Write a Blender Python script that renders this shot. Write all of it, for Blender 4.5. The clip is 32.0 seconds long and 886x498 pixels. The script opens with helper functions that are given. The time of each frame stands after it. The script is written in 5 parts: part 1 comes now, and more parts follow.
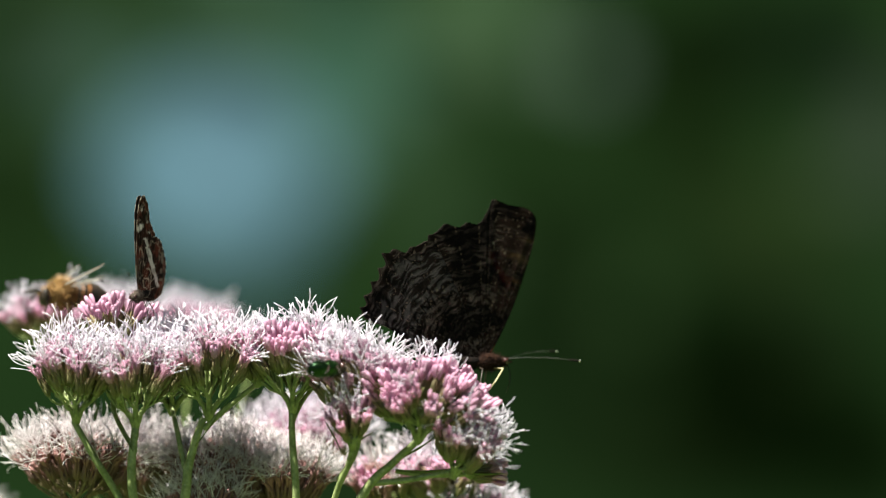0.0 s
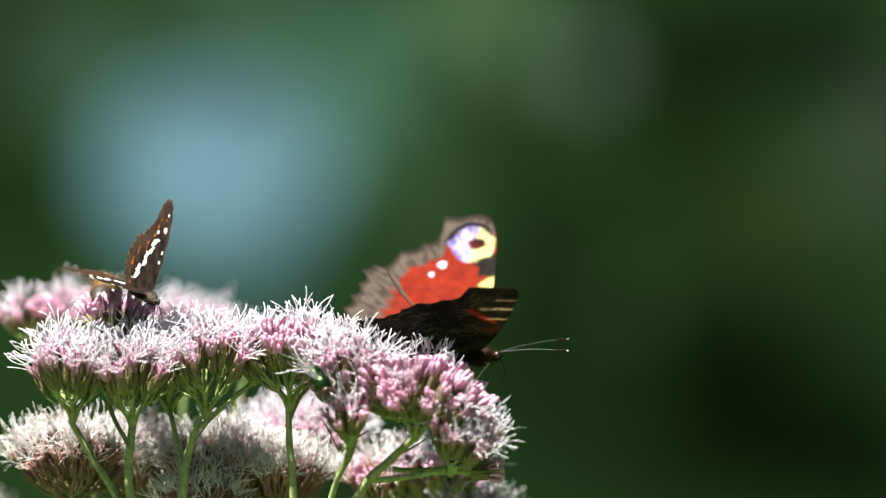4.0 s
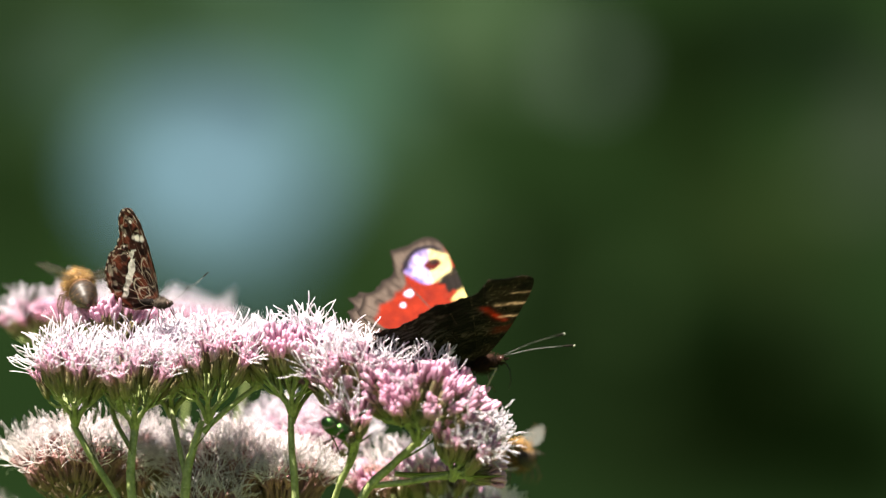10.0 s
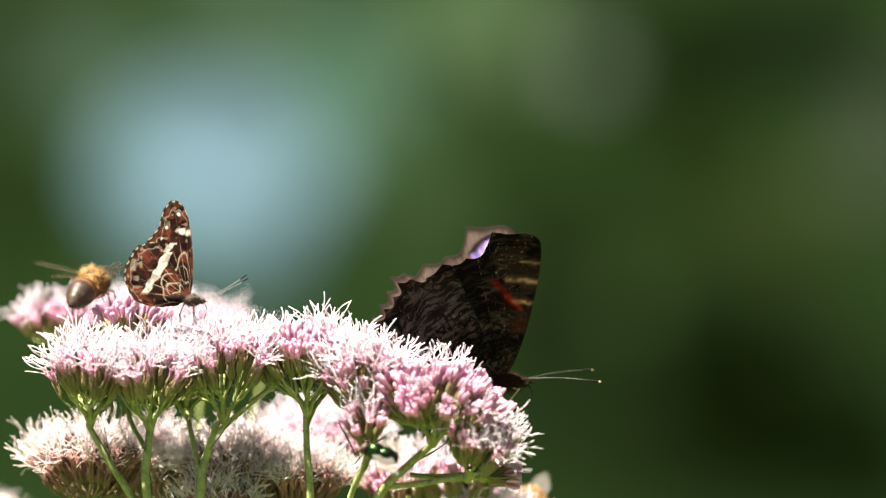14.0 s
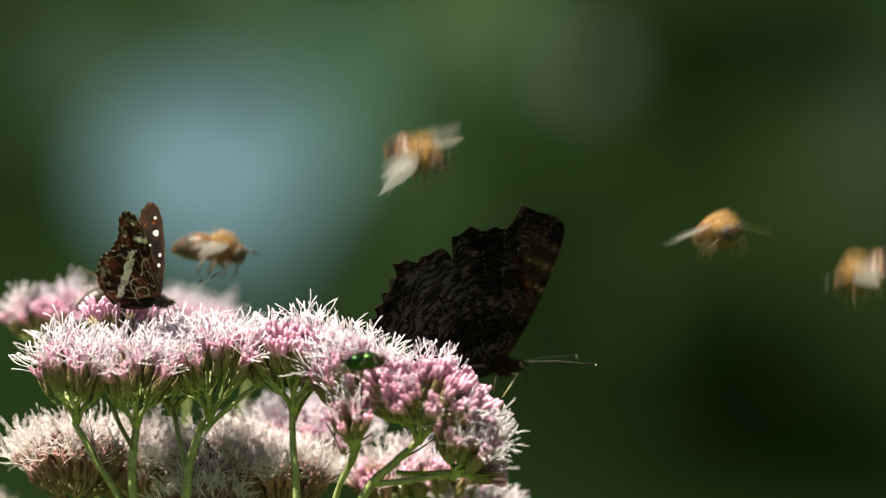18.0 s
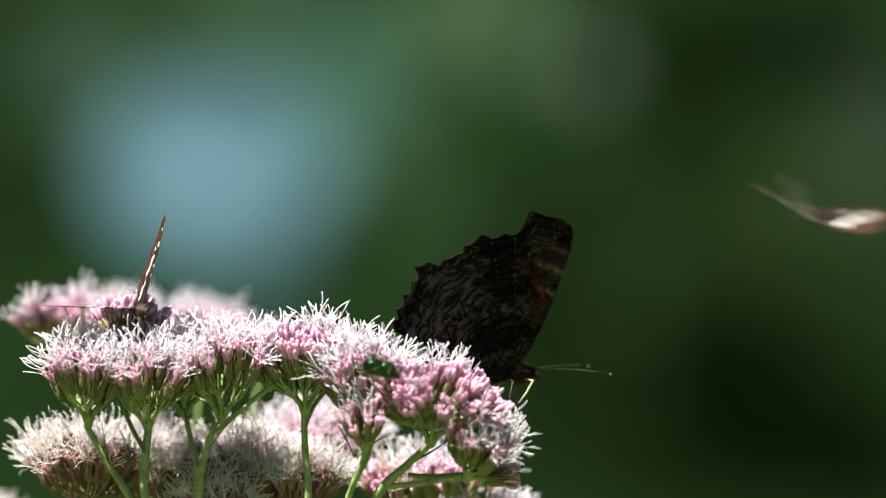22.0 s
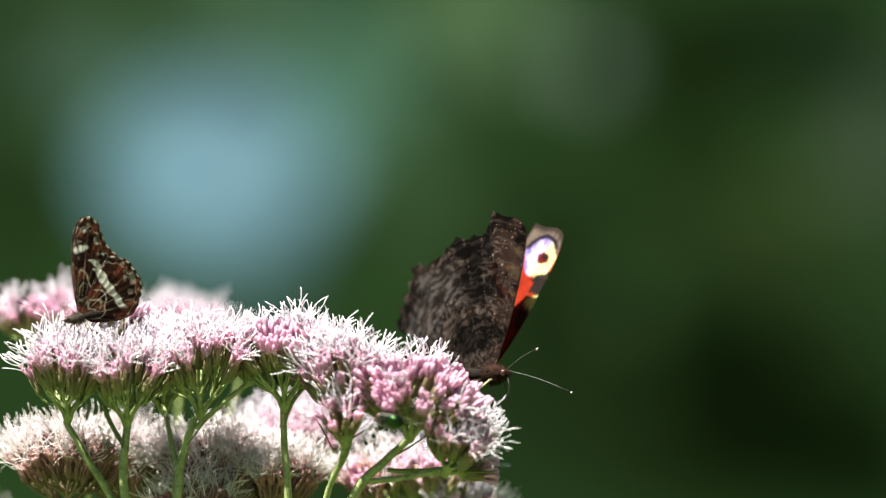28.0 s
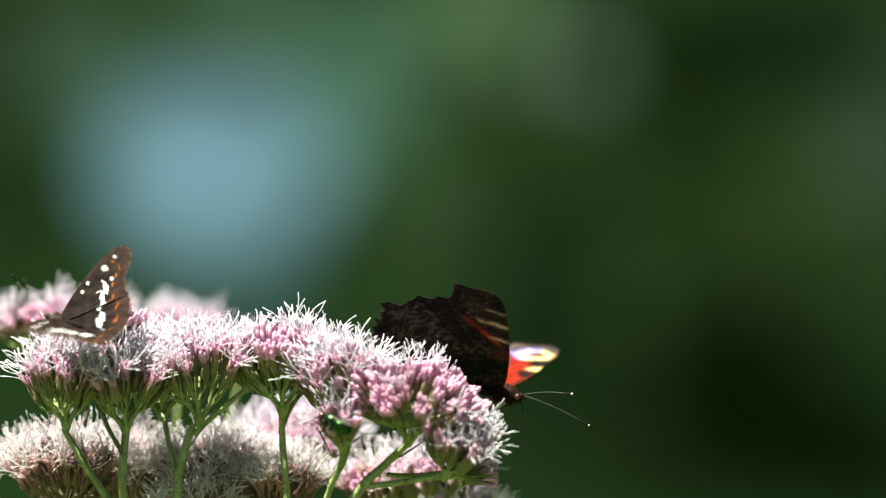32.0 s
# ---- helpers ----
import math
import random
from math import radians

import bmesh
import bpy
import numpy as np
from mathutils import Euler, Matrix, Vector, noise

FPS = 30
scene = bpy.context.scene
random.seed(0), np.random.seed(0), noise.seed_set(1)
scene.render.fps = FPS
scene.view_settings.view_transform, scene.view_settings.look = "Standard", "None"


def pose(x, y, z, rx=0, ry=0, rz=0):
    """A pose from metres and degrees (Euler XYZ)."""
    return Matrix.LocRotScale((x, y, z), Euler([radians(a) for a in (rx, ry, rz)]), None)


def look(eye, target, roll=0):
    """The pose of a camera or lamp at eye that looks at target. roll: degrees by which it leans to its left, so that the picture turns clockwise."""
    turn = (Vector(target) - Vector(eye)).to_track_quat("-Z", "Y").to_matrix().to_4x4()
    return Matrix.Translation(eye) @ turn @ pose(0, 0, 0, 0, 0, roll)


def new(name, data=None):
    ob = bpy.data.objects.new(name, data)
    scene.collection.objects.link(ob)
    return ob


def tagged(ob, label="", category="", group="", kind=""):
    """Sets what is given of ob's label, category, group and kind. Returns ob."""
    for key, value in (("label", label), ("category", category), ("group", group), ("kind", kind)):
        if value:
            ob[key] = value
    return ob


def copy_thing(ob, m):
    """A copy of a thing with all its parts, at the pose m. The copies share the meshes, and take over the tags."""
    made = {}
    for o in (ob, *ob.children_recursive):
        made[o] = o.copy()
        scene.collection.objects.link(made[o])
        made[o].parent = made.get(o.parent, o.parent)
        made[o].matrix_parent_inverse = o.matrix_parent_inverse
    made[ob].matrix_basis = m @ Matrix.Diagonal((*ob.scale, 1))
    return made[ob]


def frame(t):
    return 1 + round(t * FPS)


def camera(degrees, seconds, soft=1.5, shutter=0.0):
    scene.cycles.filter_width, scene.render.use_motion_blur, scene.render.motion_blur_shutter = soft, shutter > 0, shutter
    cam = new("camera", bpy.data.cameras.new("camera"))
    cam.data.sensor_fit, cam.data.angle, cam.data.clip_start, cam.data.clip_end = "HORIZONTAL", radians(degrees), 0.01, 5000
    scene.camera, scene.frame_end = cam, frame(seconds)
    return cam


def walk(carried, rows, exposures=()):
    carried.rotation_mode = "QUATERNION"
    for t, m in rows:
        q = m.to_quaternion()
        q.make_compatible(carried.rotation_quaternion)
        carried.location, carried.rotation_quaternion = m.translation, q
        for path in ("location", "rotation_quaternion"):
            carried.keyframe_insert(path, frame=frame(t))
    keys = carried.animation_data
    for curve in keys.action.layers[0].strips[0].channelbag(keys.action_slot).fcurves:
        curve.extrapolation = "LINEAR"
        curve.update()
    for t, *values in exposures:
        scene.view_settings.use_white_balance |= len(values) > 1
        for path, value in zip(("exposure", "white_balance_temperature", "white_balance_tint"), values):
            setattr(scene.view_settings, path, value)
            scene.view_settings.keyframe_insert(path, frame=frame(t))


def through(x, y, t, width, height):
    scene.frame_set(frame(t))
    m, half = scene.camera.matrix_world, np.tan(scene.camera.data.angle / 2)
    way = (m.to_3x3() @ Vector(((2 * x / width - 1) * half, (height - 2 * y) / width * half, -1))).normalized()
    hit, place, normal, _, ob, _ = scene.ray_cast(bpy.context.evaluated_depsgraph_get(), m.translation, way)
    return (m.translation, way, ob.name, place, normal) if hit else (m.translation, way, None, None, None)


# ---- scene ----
D = 0.8961          # metres from the lens to the plane of focus
EYE = 1.2           # height of the lens over the ground
cam = camera(10.0, 32.0, soft=1.3, shutter=0.5)
cam.data.dof.use_dof = True
cam.data.dof.focus_distance = D + 0.002
cam.data.dof.aperture_fstop = 7.5
walk(cam, [(0.0, pose(0, -D, EYE, 90, 0, 0)), (32.0, pose(0, -D, EYE, 90, 0, 0))],
     exposures=[(t, 2.2 + stops, kelvin, tint) for t, stops, kelvin, tint in (
         (0, -0.5, 6350, 1), (1.5, -0.4, 6150, -3), (3, -0.27, 6150, -4), (6, -0.05, 6750, 9), (9, -0.06, 6800, 10), (12, 0.18, 7000, 12), (13, 0.4, 7200, 14), (16, -0.05, 7300, 10),
         (17, -0.15, 7300, 8), (18, -0.4, 7200, 6), (19, -0.65, 6550, 6), (20, -0.57, 6350, 2), (21, -0.4, 6400, 2), (23, -0.2, 6470, 2), (25, -0.41, 6430, 1), (26, -0.21, 6460, 1), (29, -0.03, 6500, 5),
         (31, -0.31, 6460, 1), (32, -0.2, 6460, 0))])

# ---- light ----
SUN_ELEVATION, SUN_AZIMUTH = 66.0, -118.0     # azimuth clockwise from the view direction
world = bpy.data.worlds.new("world")
scene.world = world
world.use_nodes = True
wn = world.node_tree
sky = wn.nodes.new("ShaderNodeTexSky")
sky.sky_type, sky.sun_disc = "NISHITA", False
sky.sun_elevation, sky.sun_rotation = radians(SUN_ELEVATION), radians(SUN_AZIMUTH)
wn.links.new(sky.outputs[0], wn.nodes["Background"].inputs[0])
wn.nodes["Background"].inputs[1].default_value = 0.021
sun = new("sun", bpy.data.lights.new("sun", "SUN"))
sun.data.energy, sun.data.angle, sun.data.color = 5.6, radians(0.5), (1.0, 0.95, 0.88)
sun_dir = Vector((math.sin(radians(SUN_AZIMUTH)) * math.cos(radians(SUN_ELEVATION)),
                  math.cos(radians(SUN_AZIMUTH)) * math.cos(radians(SUN_ELEVATION)), math.sin(radians(SUN_ELEVATION))))
sun.matrix_world = look((0, 0, 5), Vector((0, 0, 5)) - sun_dir)


# ---- materials ----
def srgb(r, g, b):
    return tuple((c / 255 / 12.92 if c < 10 else ((c / 255 + 0.055) / 1.055) ** 2.4) for c in (r, g, b)) + (1.0,)


def principled(name, rough=0.6, metal=0.0, spec=0.4):
    m = bpy.data.materials.new(name)
    m.use_nodes = True
    b = m.node_tree.nodes["Principled BSDF"]
    b.inputs["Roughness"].default_value = rough
    b.inputs["Metallic"].default_value = metal
    b.inputs["Specular IOR Level"].default_value = spec
    return m, m.node_tree, b


def tinted(name, dark, light, scale, rough=0.6, metal=0.0, spec=0.4, bump=0.0, vary=0.0, translucent=0.0, coarse=0.3):
    """A surface whose colour wanders between two tones at two scales, with fine relief."""
    m, tree, b = principled(name, rough, metal, spec)
    nodes, links = tree.nodes, tree.links
    co = nodes.new("ShaderNodeTexCoord")
    fine, wide = nodes.new("ShaderNodeTexNoise"), nodes.new("ShaderNodeTexNoise")
    fine.inputs["Scale"].default_value, fine.inputs["Detail"].default_value = scale, 3
    wide.inputs["Scale"].default_value = scale * coarse
    links.new(co.outputs["Object"], fine.inputs["Vector"])
    links.new(co.outputs["Object"], wide.inputs["Vector"])
    add = nodes.new("ShaderNodeMath")
    add.operation = "ADD"
    links.new(fine.outputs["Fac"], add.inputs[0])
    links.new(wide.outputs["Fac"], add.inputs[1])
    fac = nodes.new("ShaderNodeMapRange")
    fac.inputs["From Min"].default_value, fac.inputs["From Max"].default_value = 0.7, 1.3
    links.new(add.outputs[0], fac.inputs["Value"])
    mix = nodes.new("ShaderNodeMix")
    mix.data_type = "RGBA"
    mix.inputs["A"].default_value, mix.inputs["B"].default_value = (*dark, 1), (*light, 1)
    links.new(fac.outputs[0], mix.inputs["Factor"])
    colour = mix.outputs["Result"]
    if vary:
        info, hsv = nodes.new("ShaderNodeObjectInfo"), nodes.new("ShaderNodeHueSaturation")
        span = nodes.new("ShaderNodeMapRange")
        span.inputs["To Min"].default_value, span.inputs["To Max"].default_value = 1 - vary, 1 + vary
        links.new(info.outputs["Random"], span.inputs["Value"])
        links.new(span.outputs[0], hsv.inputs["Value"])
        links.new(colour, hsv.inputs["Color"])
        colour = hsv.outputs["Color"]
    links.new(colour, b.inputs["Base Color"])
    if bump:
        bp = nodes.new("ShaderNodeBump")
        bp.inputs["Strength"].default_value, bp.inputs["Distance"].default_value = bump, 0.0002
        links.new(fine.outputs["Fac"], bp.inputs["Height"])
        links.new(bp.outputs["Normal"], b.inputs["Normal"])
    if translucent:
        tl, ms = nodes.new("ShaderNodeBsdfTranslucent"), nodes.new("ShaderNodeMixShader")
        links.new(colour, tl.inputs["Color"])
        ms.inputs["Fac"].default_value = translucent
        links.new(b.outputs[0], ms.inputs[1])
        links.new(tl.outputs[0], ms.inputs[2])
        links.new(ms.outputs[0], nodes["Material Output"].inputs["Surface"])
    return m


STEM = tinted("green_stem", (0.16, 0.195, 0.06), (0.36, 0.40, 0.17), 1600, rough=0.5, bump=0.4, translucent=0.2)
OLD_STEM = tinted("browning_stalk", (0.085, 0.06, 0.03), (0.20, 0.15, 0.08), 1600, rough=0.7, bump=0.4)
LEAF = tinted("narrow_leaf", (0.06, 0.085, 0.022), (0.16, 0.19, 0.065), 600, rough=0.7, spec=0.15, bump=0.3, translucent=0.2)
BUD = tinted("pink_bud", (0.46, 0.195, 0.31), (0.80, 0.54, 0.67), 500, rough=0.5, bump=0.3, vary=0.2, translucent=0.35)
TUBE = tinted("pink_corolla", (0.43, 0.19, 0.29), (0.74, 0.49, 0.60), 500, rough=0.5, vary=0.25, translucent=0.4)
STYLE = tinted("white_style", (0.64, 0.57, 0.64), (0.82, 0.77, 0.82), 400, rough=0.5, vary=0.08, translucent=0.3)
OLD_TUBE = tinted("faded_corolla", (0.15, 0.06, 0.055), (0.42, 0.23, 0.21), 500, rough=0.7, vary=0.3)
OLD_STYLE = tinted("faded_style", (0.66, 0.58, 0.59), (0.88, 0.84, 0.84), 400, rough=0.6, vary=0.14, translucent=0.4)


def bract_material(name, base, tip, top):
    """Overlapping scales, green at the stalk and mauve-brown towards their tips, top metres up."""
    m = tinted(name, base, tip, 700, rough=0.6, vary=0.2, translucent=0.3)
    nodes, links = m.node_tree.nodes, m.node_tree.links
    cut, span = nodes.new("ShaderNodeSeparateXYZ"), nodes.new("ShaderNodeMapRange")
    span.inputs["From Min"].default_value, span.inputs["From Max"].default_value = -0.1, 0.9
    co = next(n for n in nodes if n.type == "TEX_COORD")
    mix = next(n for n in nodes if n.type == "MIX")
    links.new(co.outputs["Object"], cut.inputs[0])
    up = nodes.new("ShaderNodeMath")
    up.operation = "MULTIPLY_ADD"
    up.inputs[1].default_value = 0.8 / top
    links.new(cut.outputs["Z"], up.inputs[0])
    wander = nodes.new("ShaderNodeMath")
    wander.operation = "MULTIPLY_ADD"
    wander.inputs[1].default_value, wander.inputs[2].default_value = 0.8, -0.4
    links.new(next(n for n in nodes if n.type == "TEX_NOISE").outputs["Fac"], wander.inputs[0])
    links.new(wander.outputs[0], up.inputs[2])
    links.new(up.outputs[0], span.inputs["Value"])
    links.new(span.outputs[0], mix.inputs["Factor"])
    return m


BRACT = bract_material("bract_scales", (0.19, 0.21, 0.07), (0.30, 0.18, 0.13), 0.0058)
OLD_BRACT = bract_material("faded_bract_scales", (0.17, 0.12, 0.07), (0.27, 0.14, 0.125), 0.0042)


def painted(name, rough=0.8, spec=0.06, grain=3500.0, depth=0.15, shine=0.0):
    """Scaly wing or hair: the pattern comes from the mesh's colour attribute, with a grain of fine scales over it."""
    m, tree, b = principled(name, rough, 0.0, spec)
    nodes, links = tree.nodes, tree.links
    at, co, n = nodes.new("ShaderNodeAttribute"), nodes.new("ShaderNodeTexCoord"), nodes.new("ShaderNodeTexNoise")
    at.attribute_name = "pattern"
    n.inputs["Scale"].default_value, n.inputs["Detail"].default_value = grain, 3
    links.new(co.outputs["Object"], n.inputs["Vector"])
    span, hsv = nodes.new("ShaderNodeMapRange"), nodes.new("ShaderNodeHueSaturation")
    span.inputs["From Min"].default_value, span.inputs["From Max"].default_value = 0.3, 0.7
    span.inputs["To Min"].default_value, span.inputs["To Max"].default_value = 1 - depth, 1 + depth
    links.new(n.outputs["Fac"], span.inputs["Value"])
    links.new(span.outputs[0], hsv.inputs["Value"])
    links.new(at.outputs["Color"], hsv.inputs["Color"])
    links.new(hsv.outputs["Color"], b.inputs["Base Color"])
    bp = nodes.new("ShaderNodeBump")
    bp.inputs["Strength"].default_value, bp.inputs["Distance"].default_value = 0.5, 0.00012
    ridge = nodes.new("ShaderNodeMath")
    ridge.operation = "MULTIPLY_ADD"
    ridge.inputs[1].default_value = 14.0
    links.new(at.outputs["Color"], ridge.inputs[0])
    links.new(n.outputs["Fac"], ridge.inputs[2])
    cap = nodes.new("ShaderNodeMath")
    cap.operation = "MINIMUM"
    cap.inputs[1].default_value = 1.6
    links.new(ridge.outputs[0], cap.inputs[0])
    links.new(cap.outputs[0], bp.inputs["Height"])
    links.new(bp.outputs["Normal"], b.inputs["Normal"])
    thin, tl, both = nodes.new("ShaderNodeAttribute"), nodes.new("ShaderNodeBsdfTranslucent"), nodes.new("ShaderNodeAddShader")
    thin.attribute_name = "through"
    links.new(thin.outputs["Color"], tl.inputs["Color"])
    links.new(b.outputs[0], both.inputs[0])
    links.new(tl.outputs[0], both.inputs[1])
    links.new(both.outputs[0], nodes["Material Output"].inputs["Surface"])
    return m


WING = painted("wing_scales", rough=0.65, spec=0.03)
FUR = tinted("dark_fur", (0.004, 0.003, 0.0022), (0.014, 0.009, 0.007), 2500, rough=0.9, spec=0.1, bump=1.0)
RUST_FUR = tinted("rusty_fur", (0.006, 0.003, 0.0022), (0.030, 0.0125, 0.0065), 2500, rough=0.9, spec=0.1, bump=1.0)
TAN_FUR = tinted("tan_fur", (0.13, 0.07, 0.024), (0.36, 0.215, 0.085), 2500, rough=0.9, spec=0.1, bump=1.0)
CHITIN = tinted("dark_chitin", (0.012, 0.009, 0.007), (0.045, 0.03, 0.02), 1500, rough=0.45, spec=0.25)
AMBER = tinted("amber_chitin", (0.06, 0.024, 0.009), (0.19, 0.082, 0.026), 1200, rough=0.4, spec=0.35)
LEG = tinted("leg_chitin", (0.05, 0.03, 0.015), (0.16, 0.10, 0.05), 1500, rough=0.5)
PALE_LEG = tinted("pale_leg", (0.35, 0.28, 0.14), (0.6, 0.5, 0.3), 1500, rough=0.5)
EYE_BROWN = tinted("compound_eye", (0.02, 0.007, 0.005), (0.05, 0.016, 0.010), 4000, rough=0.25, spec=0.6)
GREEN_METAL = tinted("metallic_green", (0.0015, 0.005, 0.004), (0.032, 0.078, 0.018), 420, rough=0.28, metal=0.9, bump=0.3)
GREY_FUR = tinted("grey_brown_fur", (0.018, 0.013, 0.010), (0.085, 0.065, 0.05), 2500, rough=0.9, spec=0.1, bump=1.0)
PALE_ANTENNA = tinted("pale_antenna_shaft", (0.12, 0.11, 0.09), (0.26, 0.24, 0.20), 1500, rough=0.5)
ANTENNA = tinted("antenna_shaft", (0.018, 0.018, 0.013), (0.06, 0.06, 0.048), 1500, rough=0.5)
CLUB = tinted("antenna_tip", (0.5, 0.46, 0.36), (0.75, 0.7, 0.6), 1500, rough=0.5)


def membrane():
    m, tree, b = principled("wing_membrane", 0.5, 0.0, 0.2)
    b.inputs["Base Color"].default_value = (0.20, 0.20, 0.18, 1)
    nodes, links = tree.nodes, tree.links
    tr, ms, n = nodes.new("ShaderNodeBsdfTransparent"), nodes.new("ShaderNodeMixShader"), nodes.new("ShaderNodeTexNoise")
    n.inputs["Scale"].default_value = 900
    span = nodes.new("ShaderNodeMapRange")
    span.inputs["To Min"].default_value, span.inputs["To Max"].default_value = 0.12, 0.30
    links.new(n.outputs["Fac"], span.inputs["Value"])
    links.new(span.outputs[0], ms.inputs["Fac"])
    links.new(tr.outputs[0], ms.inputs[1])
    links.new(b.outputs[0], ms.inputs[2])
    links.new(ms.outputs[0], nodes["Material Output"].inputs["Surface"])
    return m


MEMBRANE = membrane()


# ---- mesh building, in millimetres ----
MM = 0.001


def field(u, v, d=0.0):
    """The place, in metres, of a point seen u mm from the left and v mm from the top of the 156.8 mm wide field of view, d steps of 0.75 mm behind the plane of focus."""
    d *= 0.75
    s = (D + d * MM) / D
    return Vector(((u - 78.4) * MM * s, d * MM, EYE + (44.1 - v) * MM * s))


class Shape:
    """Collects tubes, ellipsoids and sheets in mm, then becomes one mesh."""

    def __init__(self):
        self.v, self.f, self.m = [], [], []

    def tube(self, path, radii, sides=5, mat=0, cap=True):
        path = [Vector(p) for p in path]
        start = len(self.v)
        side = None
        for i, p in enumerate(path):
            d = (path[min(i + 1, len(path) - 1)] - path[max(i - 1, 0)]).normalized()
            if side is None:
                side = d.orthogonal().normalized()
            side = (side - d * side.dot(d)).normalized()
            up = d.cross(side)
            r = radii[i] if isinstance(radii, (list, tuple)) else radii
            for k in range(sides):
                a = 2 * math.pi * k / sides
                self.v.append(p + (side * math.cos(a) + up * math.sin(a)) * r)
        for i in range(len(path) - 1):
            for k in range(sides):
                a, b = start + i * sides + k, start + i * sides + (k + 1) % sides
                self.f.append((a, b, b + sides, a + sides))
                self.m.append(mat)
        if cap:
            self.f.append(tuple(range(start + sides - 1, start - 1, -1)))
            self.f.append(tuple(range(len(self.v) - sides, len(self.v))))
            self.m += [mat, mat]

    def ball(self, c, r, turn=None, mat=0, rings=8, sides=12, rough=0.0, rng=None):
        c, start = Vector(c), len(self.v)
        turn = turn or Matrix.Identity(3)
        for i in range(1, rings):
            a = math.pi * i / rings
            for k in range(sides):
                b = 2 * math.pi * k / sides
                s = 1 + (rng.uniform(-rough, rough) if rough else 0)
                self.v.append(c + turn @ Vector((r[0] * math.sin(a) * math.cos(b) * s, r[1] * math.sin(a) * math.sin(b) * s, r[2] * math.cos(a) * s)))
        top, low = len(self.v), len(self.v) + 1
        self.v += [c + turn @ Vector((0, 0, r[2])), c + turn @ Vector((0, 0, -r[2]))]
        for i in range(rings - 2):
            for k in range(sides):
                a, b = start + i * sides + k, start + i * sides + (k + 1) % sides
                self.f.append((a, a + sides, b + sides, b))
                self.m.append(mat)
        for k in range(sides):
            self.f.append((top, start + k, start + (k + 1) % sides))
            last = start + (rings - 2) * sides
            self.f.append((low, last + (k + 1) % sides, last + k))
            self.m += [mat, mat]

    def hairs(self, c, r, n, length, mat, rng, width=0.06, turn=None, lean=(0, 0, 0)):
        turn = turn or Matrix.Identity(3)
        for _ in range(n):
            d = Vector((rng.gauss(0, 1), rng.gauss(0, 1), rng.gauss(0, 1))).normalized()
            p = Vector(c) + turn @ Vector((d.x * r[0], d.y * r[1], d.z * r[2]))
            e = (turn @ d + Vector(lean) + Vector((rng.gauss(0, .25), rng.gauss(0, .25), rng.gauss(0, .25)))).normalized()
            s = e.orthogonal().normalized() * width
            a = len(self.v)
            self.v += [p + s, p - s, p + e * length * rng.uniform(0.6, 1.2), p + e.cross(s)]
            self.f += [(a, a + 1, a + 2), (a + 1, a + 3, a + 2), (a + 3, a, a + 2)]
            self.m += [mat] * 3

    def mesh(self, name, materials, smooth=True):
        me = bpy.data.meshes.new(name)
        me.from_pydata([p * MM for p in self.v], [], self.f)
        for m in materials:
            me.materials.append(m)
        me.polygons.foreach_set("material_index", self.m)
        me.polygons.foreach_set("use_smooth", [smooth] * len(self.f))
        me.update()
        return me


def part(name, data, parent, m=None, label=""):
    ob = new(name, data)
    ob.parent = parent
    if m is not None:
        ob.matrix_basis = m
    return tagged(ob, label) if label else ob


# ---- the distance: a glowing backdrop, painted as a shaded wood far out of focus ----
def blur_blob(tree, colour, where, radius, tone, flat=1.0, edge=0.0):
    nodes, links = tree.nodes, tree.links
    sub, mul, ln = nodes.new("ShaderNodeVectorMath"), nodes.new("ShaderNodeVectorMath"), nodes.new("ShaderNodeVectorMath")
    sub.operation, mul.operation, ln.operation = "SUBTRACT", "MULTIPLY", "LENGTH"
    sub.inputs[1].default_value = (where[0], 0, where[1])
    mul.inputs[1].default_value = (1 / radius[0], 0, 1 / radius[1])
    links.new(tree.nodes["warped"].outputs[0], sub.inputs[0])
    links.new(sub.outputs[0], mul.inputs[0])
    links.new(mul.outputs[0], ln.inputs[0])
    fall = nodes.new("ShaderNodeMapRange")
    fall.interpolation_type = "SMOOTHERSTEP"
    fall.inputs["From Min"].default_value, fall.inputs["From Max"].default_value = edge, 1.0
    fall.inputs["To Min"].default_value, fall.inputs["To Max"].default_value = flat, 0.0
    links.new(ln.outputs["Value"], fall.inputs["Value"])
    mix = nodes.new("ShaderNodeMix")
    mix.data_type = "RGBA"
    links.new(fall.outputs[0], mix.inputs["Factor"])
    if colour is None:
        mix.inputs["A"].default_value = srgb(48, 73, 37)
    else:
        links.new(colour, mix.inputs["A"])
    mix.inputs["B"].default_value = srgb(*tone)
    return mix.outputs["Result"]


FAR = 9.0                        # metres from the lens to the wood
FAR_SCALE = FAR / D * MM         # metres there for a millimetre in the plane of focus


